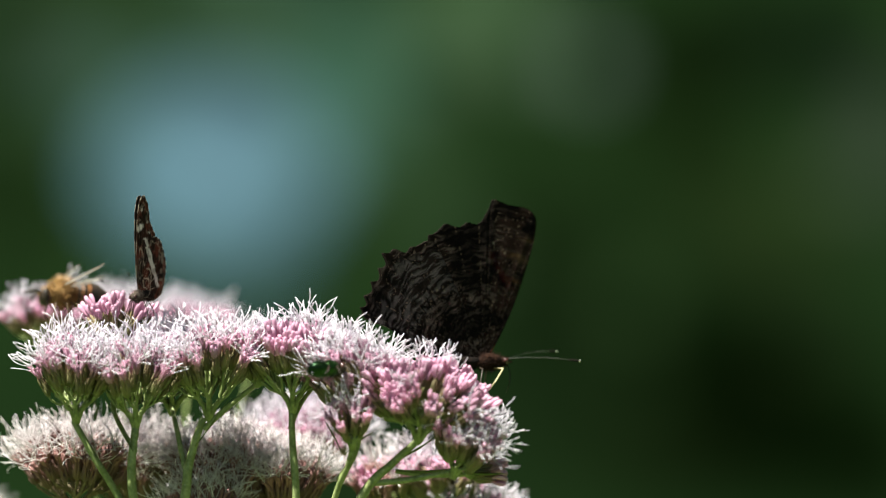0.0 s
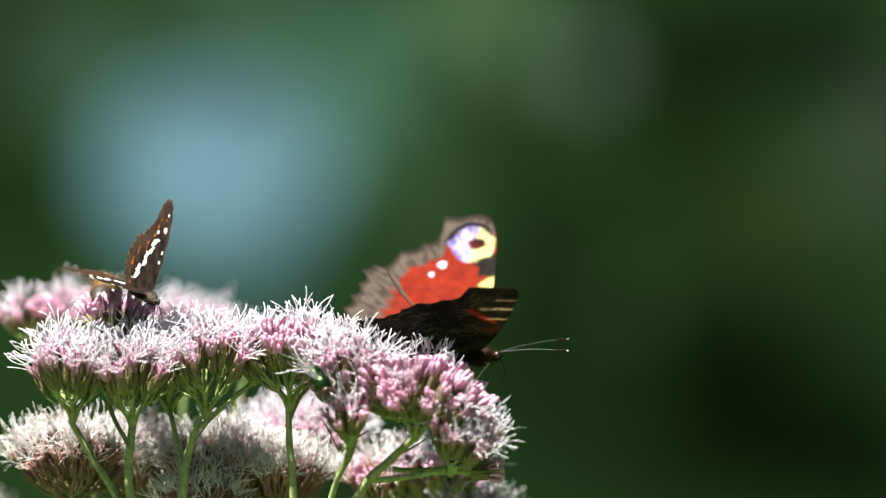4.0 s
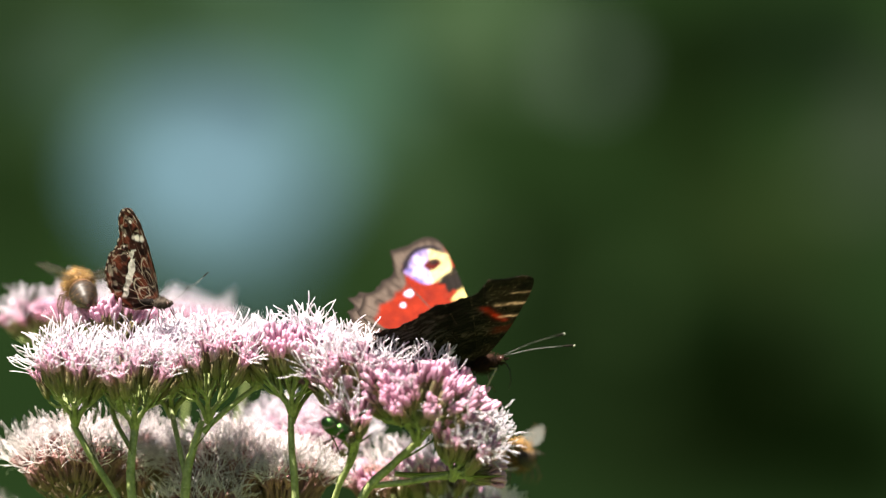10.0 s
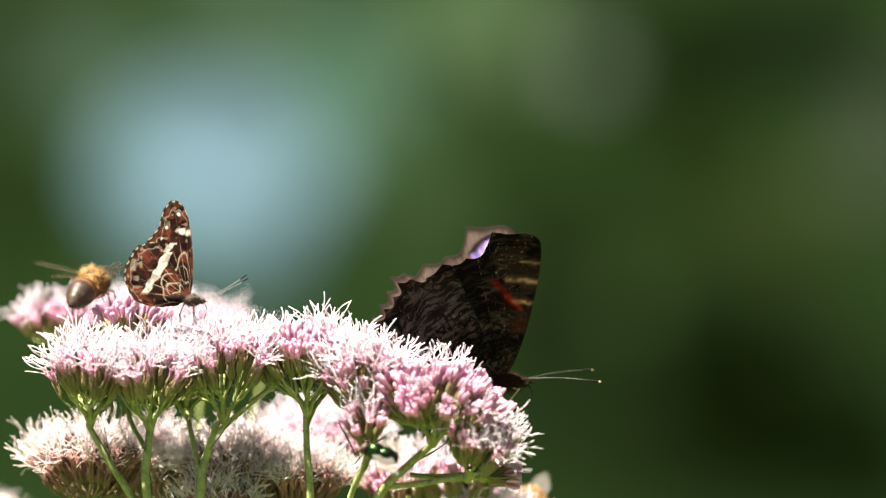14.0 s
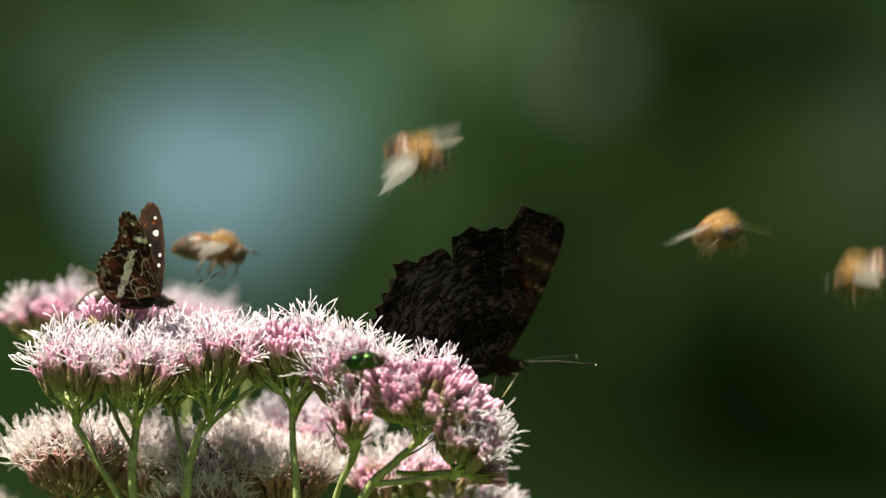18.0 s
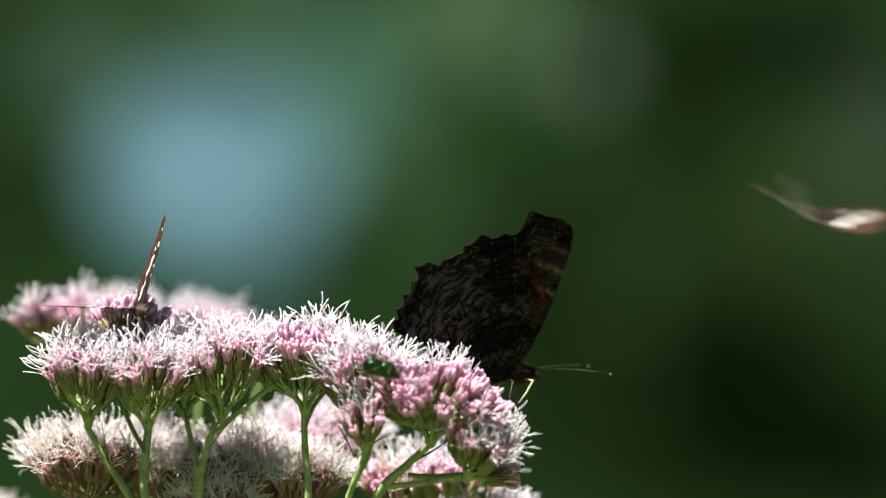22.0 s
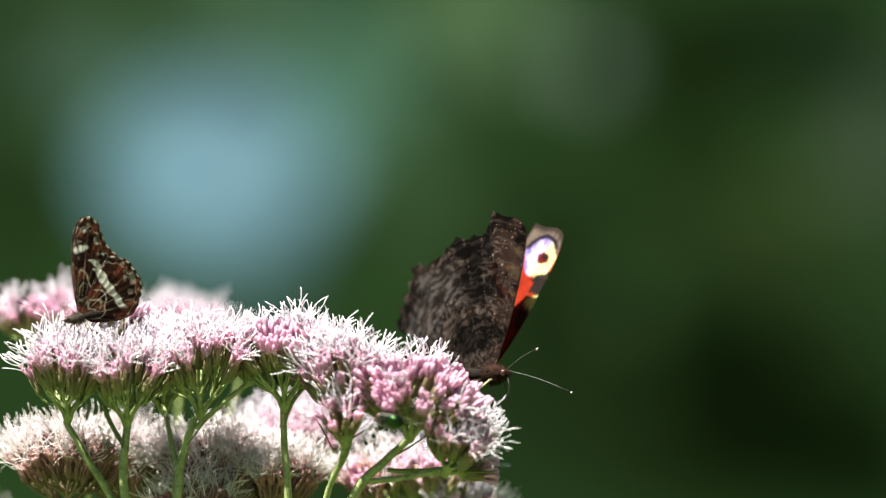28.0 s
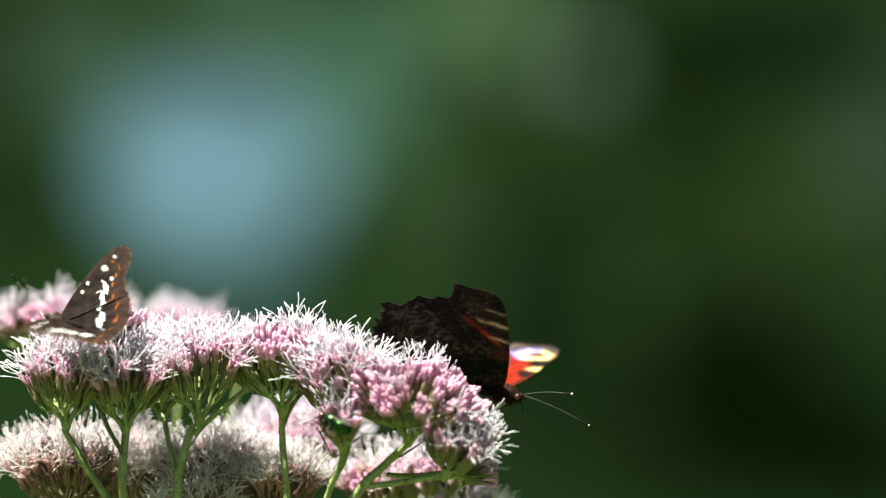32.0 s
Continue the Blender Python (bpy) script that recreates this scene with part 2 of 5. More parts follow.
def distance():
    m = bpy.data.materials.new("glowing_painted_wood")
    m.use_nodes = True
    tree = m.node_tree
    nodes, links = tree.nodes, tree.links
    nodes.remove(nodes["Principled BSDF"])
    co, noise_tex, off = nodes.new("ShaderNodeTexCoord"), nodes.new("ShaderNodeTexNoise"), nodes.new("ShaderNodeVectorMath")
    noise_tex.inputs["Scale"].default_value, noise_tex.inputs["Detail"].default_value = 3.5, 1
    links.new(co.outputs["Object"], noise_tex.inputs["Vector"])
    off.operation, off.name = "MULTIPLY_ADD", "warped"
    off.inputs[1].default_value = (0.06, 0.0, 0.06)
    links.new(noise_tex.outputs["Color"], off.inputs[0])
    centre = nodes.new("ShaderNodeVectorMath")
    centre.operation = "ADD"
    centre.inputs[1].default_value = (-0.03, 0, -0.03)
    links.new(co.outputs["Object"], centre.inputs[0])
    links.new(centre.outputs[0], off.inputs[2])
    colour = None
    # patches of shade, lit leaves and sky, painted into the glowing colour
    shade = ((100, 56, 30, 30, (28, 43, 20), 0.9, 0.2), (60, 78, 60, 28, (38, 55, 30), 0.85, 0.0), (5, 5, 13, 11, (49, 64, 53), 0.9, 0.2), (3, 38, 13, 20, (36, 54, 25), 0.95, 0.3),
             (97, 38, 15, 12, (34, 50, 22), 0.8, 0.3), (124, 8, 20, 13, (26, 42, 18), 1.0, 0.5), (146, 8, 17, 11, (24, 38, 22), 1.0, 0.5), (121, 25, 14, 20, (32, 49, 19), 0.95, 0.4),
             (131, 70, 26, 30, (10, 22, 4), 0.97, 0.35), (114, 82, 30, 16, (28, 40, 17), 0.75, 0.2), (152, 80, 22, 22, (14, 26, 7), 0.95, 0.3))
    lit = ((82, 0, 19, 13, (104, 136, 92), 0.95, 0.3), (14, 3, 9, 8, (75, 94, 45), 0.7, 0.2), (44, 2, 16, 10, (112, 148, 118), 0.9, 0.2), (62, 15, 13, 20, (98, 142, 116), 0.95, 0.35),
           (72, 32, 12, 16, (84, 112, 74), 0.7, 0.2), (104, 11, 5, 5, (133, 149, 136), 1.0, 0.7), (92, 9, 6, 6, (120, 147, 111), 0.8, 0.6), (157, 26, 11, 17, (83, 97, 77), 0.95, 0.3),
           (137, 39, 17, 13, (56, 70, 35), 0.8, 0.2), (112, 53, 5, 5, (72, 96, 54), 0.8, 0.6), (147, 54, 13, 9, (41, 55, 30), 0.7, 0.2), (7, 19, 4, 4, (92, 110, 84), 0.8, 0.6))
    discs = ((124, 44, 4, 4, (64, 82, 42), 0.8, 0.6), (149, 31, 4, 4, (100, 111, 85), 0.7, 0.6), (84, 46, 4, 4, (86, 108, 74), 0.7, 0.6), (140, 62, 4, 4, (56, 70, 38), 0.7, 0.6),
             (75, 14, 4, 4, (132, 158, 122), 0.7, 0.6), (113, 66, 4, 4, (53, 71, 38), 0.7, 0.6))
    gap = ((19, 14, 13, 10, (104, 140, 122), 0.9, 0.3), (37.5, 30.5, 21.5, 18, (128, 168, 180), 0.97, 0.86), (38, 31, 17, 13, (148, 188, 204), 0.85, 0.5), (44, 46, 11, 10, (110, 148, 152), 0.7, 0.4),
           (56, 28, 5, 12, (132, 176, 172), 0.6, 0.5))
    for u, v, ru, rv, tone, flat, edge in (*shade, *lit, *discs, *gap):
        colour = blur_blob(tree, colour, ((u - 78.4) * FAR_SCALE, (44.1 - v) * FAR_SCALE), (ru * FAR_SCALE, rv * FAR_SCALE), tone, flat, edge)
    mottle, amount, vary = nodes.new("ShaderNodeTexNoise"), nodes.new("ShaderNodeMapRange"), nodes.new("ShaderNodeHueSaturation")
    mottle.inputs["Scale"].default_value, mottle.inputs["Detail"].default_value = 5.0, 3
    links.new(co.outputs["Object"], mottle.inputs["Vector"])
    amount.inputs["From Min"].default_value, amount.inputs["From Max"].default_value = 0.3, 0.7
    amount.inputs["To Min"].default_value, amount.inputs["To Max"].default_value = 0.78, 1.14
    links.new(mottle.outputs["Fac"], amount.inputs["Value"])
    # bright spots painted in, for light coming through gaps between the leaves
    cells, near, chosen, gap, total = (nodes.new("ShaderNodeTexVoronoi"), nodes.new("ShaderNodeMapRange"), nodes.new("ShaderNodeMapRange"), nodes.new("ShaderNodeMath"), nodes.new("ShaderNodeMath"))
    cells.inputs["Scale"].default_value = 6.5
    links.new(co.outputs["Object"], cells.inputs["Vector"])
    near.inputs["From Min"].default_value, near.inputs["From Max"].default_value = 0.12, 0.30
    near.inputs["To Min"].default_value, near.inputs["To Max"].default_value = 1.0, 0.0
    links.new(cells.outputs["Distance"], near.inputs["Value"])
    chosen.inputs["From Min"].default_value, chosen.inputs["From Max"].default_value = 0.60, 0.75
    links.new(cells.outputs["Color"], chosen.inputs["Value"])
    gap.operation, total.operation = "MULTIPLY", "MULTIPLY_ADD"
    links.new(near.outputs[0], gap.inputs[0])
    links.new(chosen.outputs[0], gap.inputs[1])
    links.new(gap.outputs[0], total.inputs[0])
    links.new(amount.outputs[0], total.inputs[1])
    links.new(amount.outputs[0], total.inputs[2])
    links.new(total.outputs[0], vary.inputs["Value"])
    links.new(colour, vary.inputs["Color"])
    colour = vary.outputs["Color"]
    # the backdrop gives off its painted colour itself, whatever the sun does
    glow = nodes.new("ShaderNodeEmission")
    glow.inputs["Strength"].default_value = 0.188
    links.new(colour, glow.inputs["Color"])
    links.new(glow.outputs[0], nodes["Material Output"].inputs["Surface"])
    return m


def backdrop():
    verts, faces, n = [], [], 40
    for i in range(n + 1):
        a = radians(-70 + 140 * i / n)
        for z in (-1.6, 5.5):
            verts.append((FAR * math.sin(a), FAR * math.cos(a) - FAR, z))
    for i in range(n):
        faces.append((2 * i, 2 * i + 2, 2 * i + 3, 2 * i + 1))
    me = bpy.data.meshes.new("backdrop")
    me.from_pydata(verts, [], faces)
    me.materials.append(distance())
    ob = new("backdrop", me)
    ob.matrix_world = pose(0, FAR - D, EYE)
    tagged(ob, "glowing backdrop painted as a shaded green wood with a pale blue gap, far out of focus", "woodland", kind="structure")


backdrop()
GRASS = tinted("meadow_floor", (0.03, 0.05, 0.012), (0.09, 0.12, 0.04), 6, rough=0.9, spec=0.1, coarse=0.1)


def ground():
    n = 24
    verts = [(30 * (i / n * 2 - 1), 30 * (k / n * 2 - 1), 0.02 * noise.noise((i * 0.7, k * 0.7, 0))) for i in range(n + 1) for k in range(n + 1)]
    faces = [(i * (n + 1) + k, (i + 1) * (n + 1) + k, (i + 1) * (n + 1) + k + 1, i * (n + 1) + k + 1) for i in range(n) for k in range(n)]
    me = bpy.data.meshes.new("ground")
    me.from_pydata(verts, [], faces)
    me.materials.append(GRASS)
    tagged(new("ground", me), "uneven dark green meadow floor under the flowers", "ground", kind="structure")


ground()


# ---- flower heads ----
def curl(rng, start, way, length, bend, n=7):
    """A thread that sets off along way and curls over to one side."""
    p, d, out = Vector(start), Vector(way).normalized(), [Vector(start)]
    turn = Vector((rng.gauss(0, 1), rng.gauss(0, 1), rng.gauss(0, 0.6))).normalized()
    for i in range(n):
        if rng.random() < 0.22:
            turn = Vector((rng.gauss(0, 1), rng.gauss(0, 1), rng.gauss(0, 0.6))).normalized()
        d = (d + turn * bend * rng.uniform(0.4, 1.2) * (0.6 + 0.8 * i / n)).normalized()
        p = p + d * length / n
        out.append(p.copy())
    return out


def flower_head(kind, seed):
    """One narrow flower head, base at the origin, opening along z. Slots: bract, corolla, style."""
    rng, s = random.Random(seed), Shape()
    for k in range(8):
        a = k * 2.4 + rng.uniform(-.2, .2)
        o = Vector((math.cos(a), math.sin(a), 0))
        h = rng.uniform(4.3, 5.3) if k < 5 else rng.uniform(2.0, 3.4)
        w = 0.52 if k < 5 else 0.66
        s.tube([o * 0.10 - Vector((0, 0, 0.2)), o * w * 0.85 + Vector((0, 0, h * 0.25)), o * w * 1.1 + Vector((0, 0, h * 0.7)), o * w + Vector((0, 0, h))], [0.2, 0.33, 0.30, 0.06], 5, 0)
    n = 5
    for k in range(n):
        a = k * 2 * math.pi / n + rng.uniform(-.3, .3)
        o = Vector((math.cos(a), math.sin(a), 0))
        if kind == "bud":
            h = rng.uniform(6.0, 7.6) * rng.choice((0.92, 1.0, 1.0))
            w = o * rng.uniform(0.55, 1.0)
            s.tube([o * 0.3 + Vector((0, 0, 3.6)), w * 0.85 + Vector((0, 0, h - 2.1)), w + Vector((0, 0, h - 1.1)), w + Vector((0, 0, h - 0.45)), w * 0.92 + Vector((0, 0, h - 0.1)), w * 0.9 + Vector((0, 0, h))],
                   [0.22, 0.30, 0.43, 0.41, 0.24, 0.08], 7, 1)
        else:
            h = rng.uniform(5.8, 7.2)
            tip = o * rng.uniform(0.7, 1.3) + Vector((0, 0, h))
            s.tube([o * 0.3 + Vector((0, 0, 3.6)), o * 0.5 + Vector((0, 0, h - 1.4)), tip], [0.2, 0.27, 0.38], 5, 1)
            for q in range(5):
                b = q * 1.257 + a
                e = Vector((math.cos(b), math.sin(b), 0.45))
                s.tube([tip, tip + e * 0.4, tip + e * 0.7], [0.17, 0.15, 0.04], 3, 1)
            for q in range(2 if kind == "open" else 3):
                w = o * rng.uniform(0.1, 0.9) + Vector((rng.gauss(0, .45), rng.gauss(0, .45), 1.0))
                ln = rng.uniform(3.4, 6.2) if kind != "old" else rng.uniform(3.8, 7.0)
                pts = curl(rng, tip, w, ln, 0.24 if kind == "open" else 0.26)
                f = 0.98 if kind == "open" else 0.66
                s.tube(pts, [r * f for r in (0.08, 0.085, 0.09, 0.095, 0.10, 0.105, 0.115, 0.08)], 4, 2)
    mats = {"bud": [BRACT, BUD, STYLE], "open": [BRACT, TUBE, STYLE], "old": [OLD_BRACT, OLD_TUBE, OLD_STYLE]}[kind]
    return s.mesh("flower_head", mats)


HEADS = {k: [flower_head(k, 10 * i + len(k)) for i in range(8)] for k in ("bud", "open", "old")}
ALL_STALKS = []


def stalk(label, base_u, base_v, d):
    """An upright flowering stalk, standing on the ground; its stem parts and clusters are added under it."""
    foot = field(base_u, base_v, d)
    ob = new("flower_stalk")
    ob.location = (foot.x, foot.y, 0)
    tagged(ob, label, "flower", "flowering stalks")
    ALL_STALKS.append(ob)
    return ob


def stem(plant, points, r0, r1, name="stem", green=None):
    pts = [field(*p) for p in points]
    base, s = pts[0], Shape()
    local = [(p - base) / MM for p in pts]
    path = []
    for i in range(len(local) - 1):
        a, b = local[max(i - 1, 0)], local[min(i + 2, len(local) - 1)]
        for k in range(6):
            t = k / 6
            p, q = local[i], local[i + 1]
            path.append(0.5 * (2 * p + (q - a) * t + (2 * a - 5 * p + 4 * q - b) * t * t + (3 * p - a - 3 * q + b) * t ** 3))
    path.append(local[-1])
    n = len(path) - 1
    s.tube(path, [0.74 * (r0 + (r1 - r0) * i / n) for i in range(n + 1)], 8, 0)
    rng = random.Random(int(r0 * 100) + n)
    for p in path[:: 2]:
        s.hairs(p, (0.6 * r1, 0.6 * r1, 1.2), 14, 0.4, 0, rng, 0.025)
    return part(name, s.mesh(name, [green or STEM]), plant, Matrix.Translation(base - plant.location))


def cluster(plant, node, radii, n, kinds, seed, amax=64, lean=(0, 0), scale=1.0, up=0.9, drop=0.36, green=None):
    """A domed cluster: fine stalks spread from the node, each with a flower head. kinds(out, rng) gives the kind for a head that points to out."""
    rng, s = random.Random(seed), Shape()
    place = field(*node)
    tilt = Euler((radians(lean[1]), radians(lean[0]), 0)).to_matrix()
    spots = []
    limbs = [tilt @ Vector((0, 0, 0.42 * radii[2]))]
    for k in range(6):
        q = (k + 0.5) / 6 * 2 * math.pi
        w = 0.42 * math.sin(radians(amax * 0.75))
        limbs.append(tilt @ Vector((w * radii[0] * math.cos(q), w * radii[1] * math.sin(q), radii[2] * rng.uniform(0.30, 0.42))))
    for q in limbs:
        s.tube([Vector((0, 0, -0.4)), q * 0.4 + tilt @ Vector((0, 0, 0.5)), q * 0.75 + tilt @ Vector((0, 0, 0.2)), q * 1.05], [0.62, 0.5, 0.44, 0.36], 6, 0)
    for i in range(n):
        c = 1 - (i + 0.5) / n * (1 - math.cos(radians(amax)))
        a, b = math.acos(c) + rng.uniform(-.08, .08), i * 2.39996 + rng.uniform(-.3, .3)
        out = Vector((math.sin(a) * math.cos(b), math.sin(a) * math.sin(b), math.cos(a)))
        k = rng.uniform(0.86, 1.06)
        p = tilt @ Vector((out.x * radii[0] * k, out.y * radii[1] * k, radii[2] * k * (1 - drop * (a / radians(amax)) ** 2)))
        p = p * max(0.35, 1 - 1.9 * scale / p.length)
        way = (tilt @ (out + Vector((0, 0, up))) + Vector((rng.gauss(0, .12), rng.gauss(0, .12), rng.gauss(0, .12)))).normalized()
        spots.append((p, way, out))
        fork = limbs[0] if a < 0.3 else limbs[1 + int((b % 6.28319) / 6.28319 * 6) % 6]
        mid = fork.lerp(p - way * 2.0, 0.55) + Vector((rng.gauss(0, .25), rng.gauss(0, .25), rng.gauss(0, .2)))
        s.tube([fork * 0.55, fork * 0.8, mid, p - way * 0.8, p + way * 0.4], [0.30, 0.27, 0.24, 0.24, 0.28], 5, 0)
    s.ball((0, 0, 0.2), (0.8, 0.8, 1.0), None, 0, 5, 8)
    branch = part("flower_branch", s.mesh("flower_branch", [green or STEM]), plant, Matrix.Translation(place - plant.location))
    for p, way, out in spots:
        turn = way.to_track_quat("Z", "Y").to_matrix().to_4x4() @ pose(0, 0, 0, 0, 0, rng.uniform(0, 360))
        size = scale * rng.uniform(0.78, 1.02)
        part("flower_head", rng.choice(HEADS[kinds(out, rng)]), branch, Matrix.Translation(p * MM) @ turn @ Matrix.Scale(size, 4))
    return branch


def only(kind):
    return lambda out, rng: kind


def mostly(kind, other, share):
    return lambda out, rng: kind if rng.random() < share else other


front = stalk("stalk of pink and white hemp agrimony flower clusters in sunlight", 42, 150, 6)
stem(front, [(42, 150, 6), (40, 1244, 6)], 2.2, 3.0)
for pts, r0, r1 in (
        ([(42, 150, 6), (30, 105, 3), (23.6, 88, -2), (24, 75.5, -2)], 1.6, 0.9),
        ([(30, 105, 3), (21, 88, 1), (17, 81.5, 0), (13, 74.5, 0)], 1.0, 0.7),
        ([(42, 150, 6), (33, 100, 3), (33, 86, 2), (34, 80, 2), (36, 74, 2)], 1.5, 0.8),
        ([(33, 84, 2), (31.5, 77, 6), (30, 70, 14)], 0.7, 0.5),
        ([(24, 80, 0), (20, 72, 6), (21, 62, 12)], 0.6, 0.5),
        ([(36, 76, 2), (41, 71.5, 2), (45.5, 68, 3)], 0.7, 0.6),
        ([(42, 150, 6), (52.5, 110, 2), (52.4, 88, 0), (51.8, 79, 0), (51.6, 72.5, 0)], 1.2, 0.7),
        ([(51.3, 76, 0), (53.5, 71, 2), (57, 67, 4)], 0.6, 0.5),
        ([(42, 150, 6), (57, 105, -2), (64, 88, -4), (69.5, 82, -6), (74, 78, -9)], 1.4, 0.8),
        ([(66, 85.5, -4), (72, 85, -6), (79.6, 83.6, -9)], 0.8, 0.6),
        ([(70, 83.4, -3), (76, 84.2, -3), (83, 84, -2)], 0.6, 0.5),
        ([(42, 150, 6), (55, 105, 0), (59.3, 88, -3), (61.4, 83, -7), (62.4, 79, -10)], 1.0, 0.5),
        ([(60, 85, -3), (62.5, 81, -5), (63.8, 76.5, -6)], 0.8, 0.6)):
    stem(front, pts, r0, r1, "stem" if r0 > 1.1 else "side_stem")
cluster(front, (13.5, 74.5, 0), (7.6, 8, 10), 40, mostly("open", "bud", 0.9), 1)
cluster(front, (24, 75.5, -2), (8.2, 8, 10.5), 38, mostly("open", "bud", 0.88), 2)
cluster(front, (37, 74, 2), (8.6, 9, 11.5), 42, mostly("open", "bud", 0.72), 3)
cluster(front, (30.5, 73, 13), (11, 8, 11), 40, mostly("open", "bud", 0.7), 4)
cluster(front, (21, 62, 12), (5.5, 5, 6.0), 18, only("bud"), 5)
cluster(front, (45.5, 68, 3), (3, 3, 2.5), 6, only("bud"), 15)
cluster(front, (51.8, 72.7, 0), (9.2, 7.5, 11), 74, lambda out, rng: "bud" if out.x < 0.5 + rng.gauss(0, .15) and out.y < 0.34 + rng.gauss(0, .15) else "open", 6, amax=60, up=0.8, drop=0.28)
cluster(front, (63.8, 76.5, -6), (6.5, 7, 11.5), 44, mostly("open", "bud", 0.85), 7, lean=(-8, 0))
cluster(front, (74, 78, -9), (9.8, 8, 10.5), 120, mostly("bud", "open", 0.95), 8, lean=(8, 0), amax=80, up=0.35, drop=0.62)
cluster(front, (80.2, 84.2, -9), (6, 5.5, 7.5), 32, mostly("open", "bud", 0.92), 9, lean=(22, 16), amax=60, drop=0.45)
cluster(front, (62.4, 79, -10), (4, 3.5, 5), 9, mostly("open", "bud", 0.6), 10, lean=(-6, 26), amax=66, scale=0.9)
cluster(front, (83, 84, -2), (4, 3, 3), 6, only("bud"), 11, lean=(85, 0), amax=35)


def bract(plant, start, end, width, bow):
    """A narrow folded leaf beside a branching."""
    p, q = field(*start), field(*end)
    s, n = Shape(), 10
    for i in range(n + 1):
        t = i / n
        c = (p.lerp(q, t) - p) / MM + Vector((0, 0, bow * math.sin(math.pi * t)))
        w = width * math.sin(math.pi * min(1.0, 0.12 + 0.88 * t)) ** 0.8 + 0.05
        for y, z in ((-w, 0.35 * w), (0, 0), (w, 0.35 * w), (w * 0.9, 0.35 * w - 0.12), (0, -0.14), (-w * 0.9, 0.35 * w - 0.12)):
            s.v.append(c + Vector((0, y, z)))
    for i in range(n):
        for k in range(6):
            a, b = i * 6 + k, i * 6 + (k + 1) % 6
            s.f.append((a, b, b + 6, a + 6))
            s.m.append(0)
    return part("bract", s.mesh("bract", [LEAF]), plant, Matrix.Translation(p - plant.location), "narrow green leaf")


for start, end, width, bow in (((68.5, 82, -5), (77.5, 77, -7), 0.8, -0.6), ((70, 83.3, -4), (84, 82.2, -6), 0.9, -0.8), ((80, 83.6, -3), (89.5, 83.8, -4), 0.7, -0.3),
                               ((60.6, 80.5, -4), (57.5, 74.5, -6), 0.9, 0.2), ((61, 80.5, -4), (66, 76.5, -6), 0.7, 0.3), ((17, 81, -1), (15.5, 73, -3), 0.6, 0.0),
                               ((34.5, 79, 0), (40.5, 70.5, -2), 0.6, -0.4), ((23.6, 80, -3), (18, 69.5, -5), 0.6, 0.0)):
    bract(front, start, end, width, bow)

rear = stalk("out-of-focus stalk of pink hemp agrimony flowers behind the others", 30, 150, 56)
stem(rear, [(30, 150, 56), (30, 1200, 56)], 2.0, 2.6)
for k, (node, radii, n, kinds, scale) in enumerate((
        ((8.0, 63.0, 60), (6.0, 7, 7.5), 54, mostly("bud", "open", 0.72), 0.8),
        ((14, 61.0, 65), (5, 6, 6.5), 38, mostly("bud", "open", 0.72), 0.8),
        ((33.5, 63.6, 118), (6.5, 8, 7.5), 90, mostly("bud", "open", 0.78), 0.8),
        ((44.5, 65, 110), (2.6, 3, 3.5), 20, mostly("open", "bud", 0.5), 0.8),
        ((20, 61.0, 105), (4.0, 5, 5.5), 36, mostly("open", "bud", 0.5), 0.8))):
    cluster(rear, node, radii, n, kinds, 30 + k, scale=scale, amax=80)
    stem(rear, [(30, 150, 56), ((30 + node[0]) / 2, 95, 56), node], 0.8, 0.5, "side_stem", LEAF)

faded = stalk("stalk of fading cream hemp agrimony flowers, slightly out of focus", 46, 160, 18)
stem(faded, [(46, 160, 18), (46, 1200, 18)], 2.2, 2.8)
for k, (node, radii, n, kinds) in enumerate((
        ((13.5, 91, 23), (9.5, 9, 10.5), 70, only("old")),
        ((25, 93, 38), (9, 9, 11.5), 60, mostly("old", "open", 0.85)),
        ((40, 93, 28), (10, 8, 11.5), 90, only("old")),
        ((50, 94, 26), (7, 8, 10), 50, only("old")),
        ((78, 91, 34), (8, 6, 7), 44, mostly("open", "bud", 0.6)),
        ((36, 97, 15), (6, 6, 7), 20, only("old")),
        ((54, 86, 56), (9, 9, 10), 70, mostly("open", "bud", 0.75)),
        ((82.5, 98.5, 42), (7, 9, 8), 56, mostly("open", "bud", 0.7)),
        ((69, 93, 36), (6, 6, 8), 30, mostly("bud", "old", 0.6)),
        ((-6, 99, 95), (5, 6, 6), 26, only("old")))):
    cluster(faded, node, radii, n, kinds, 50 + k, amax=78, green=OLD_STEM if k < 4 else None)
    stem(faded, [(46, 160, 18), ((46 + node[0]) / 2, 118, 18), node], 1.3, 0.8, "side_stem")


# ---- wings ----
def smooth_outline(points, per):
    n, out = len(points), []
    pts = [np.array(p, float) for p in points]
    for i in range(n - 1):
        a, p, q, b = pts[max(i - 1, 0)], pts[i], pts[i + 1], pts[min(i + 2, n - 1)]
        for k in range(per):
            t = k / per
            out.append(0.5 * (2 * p + (q - a) * t + (2 * a - 5 * p + 4 * q - b) * t * t + (3 * p - a - 3 * q + b) * t ** 3))
    out.append(pts[-1])
    return np.array(out)


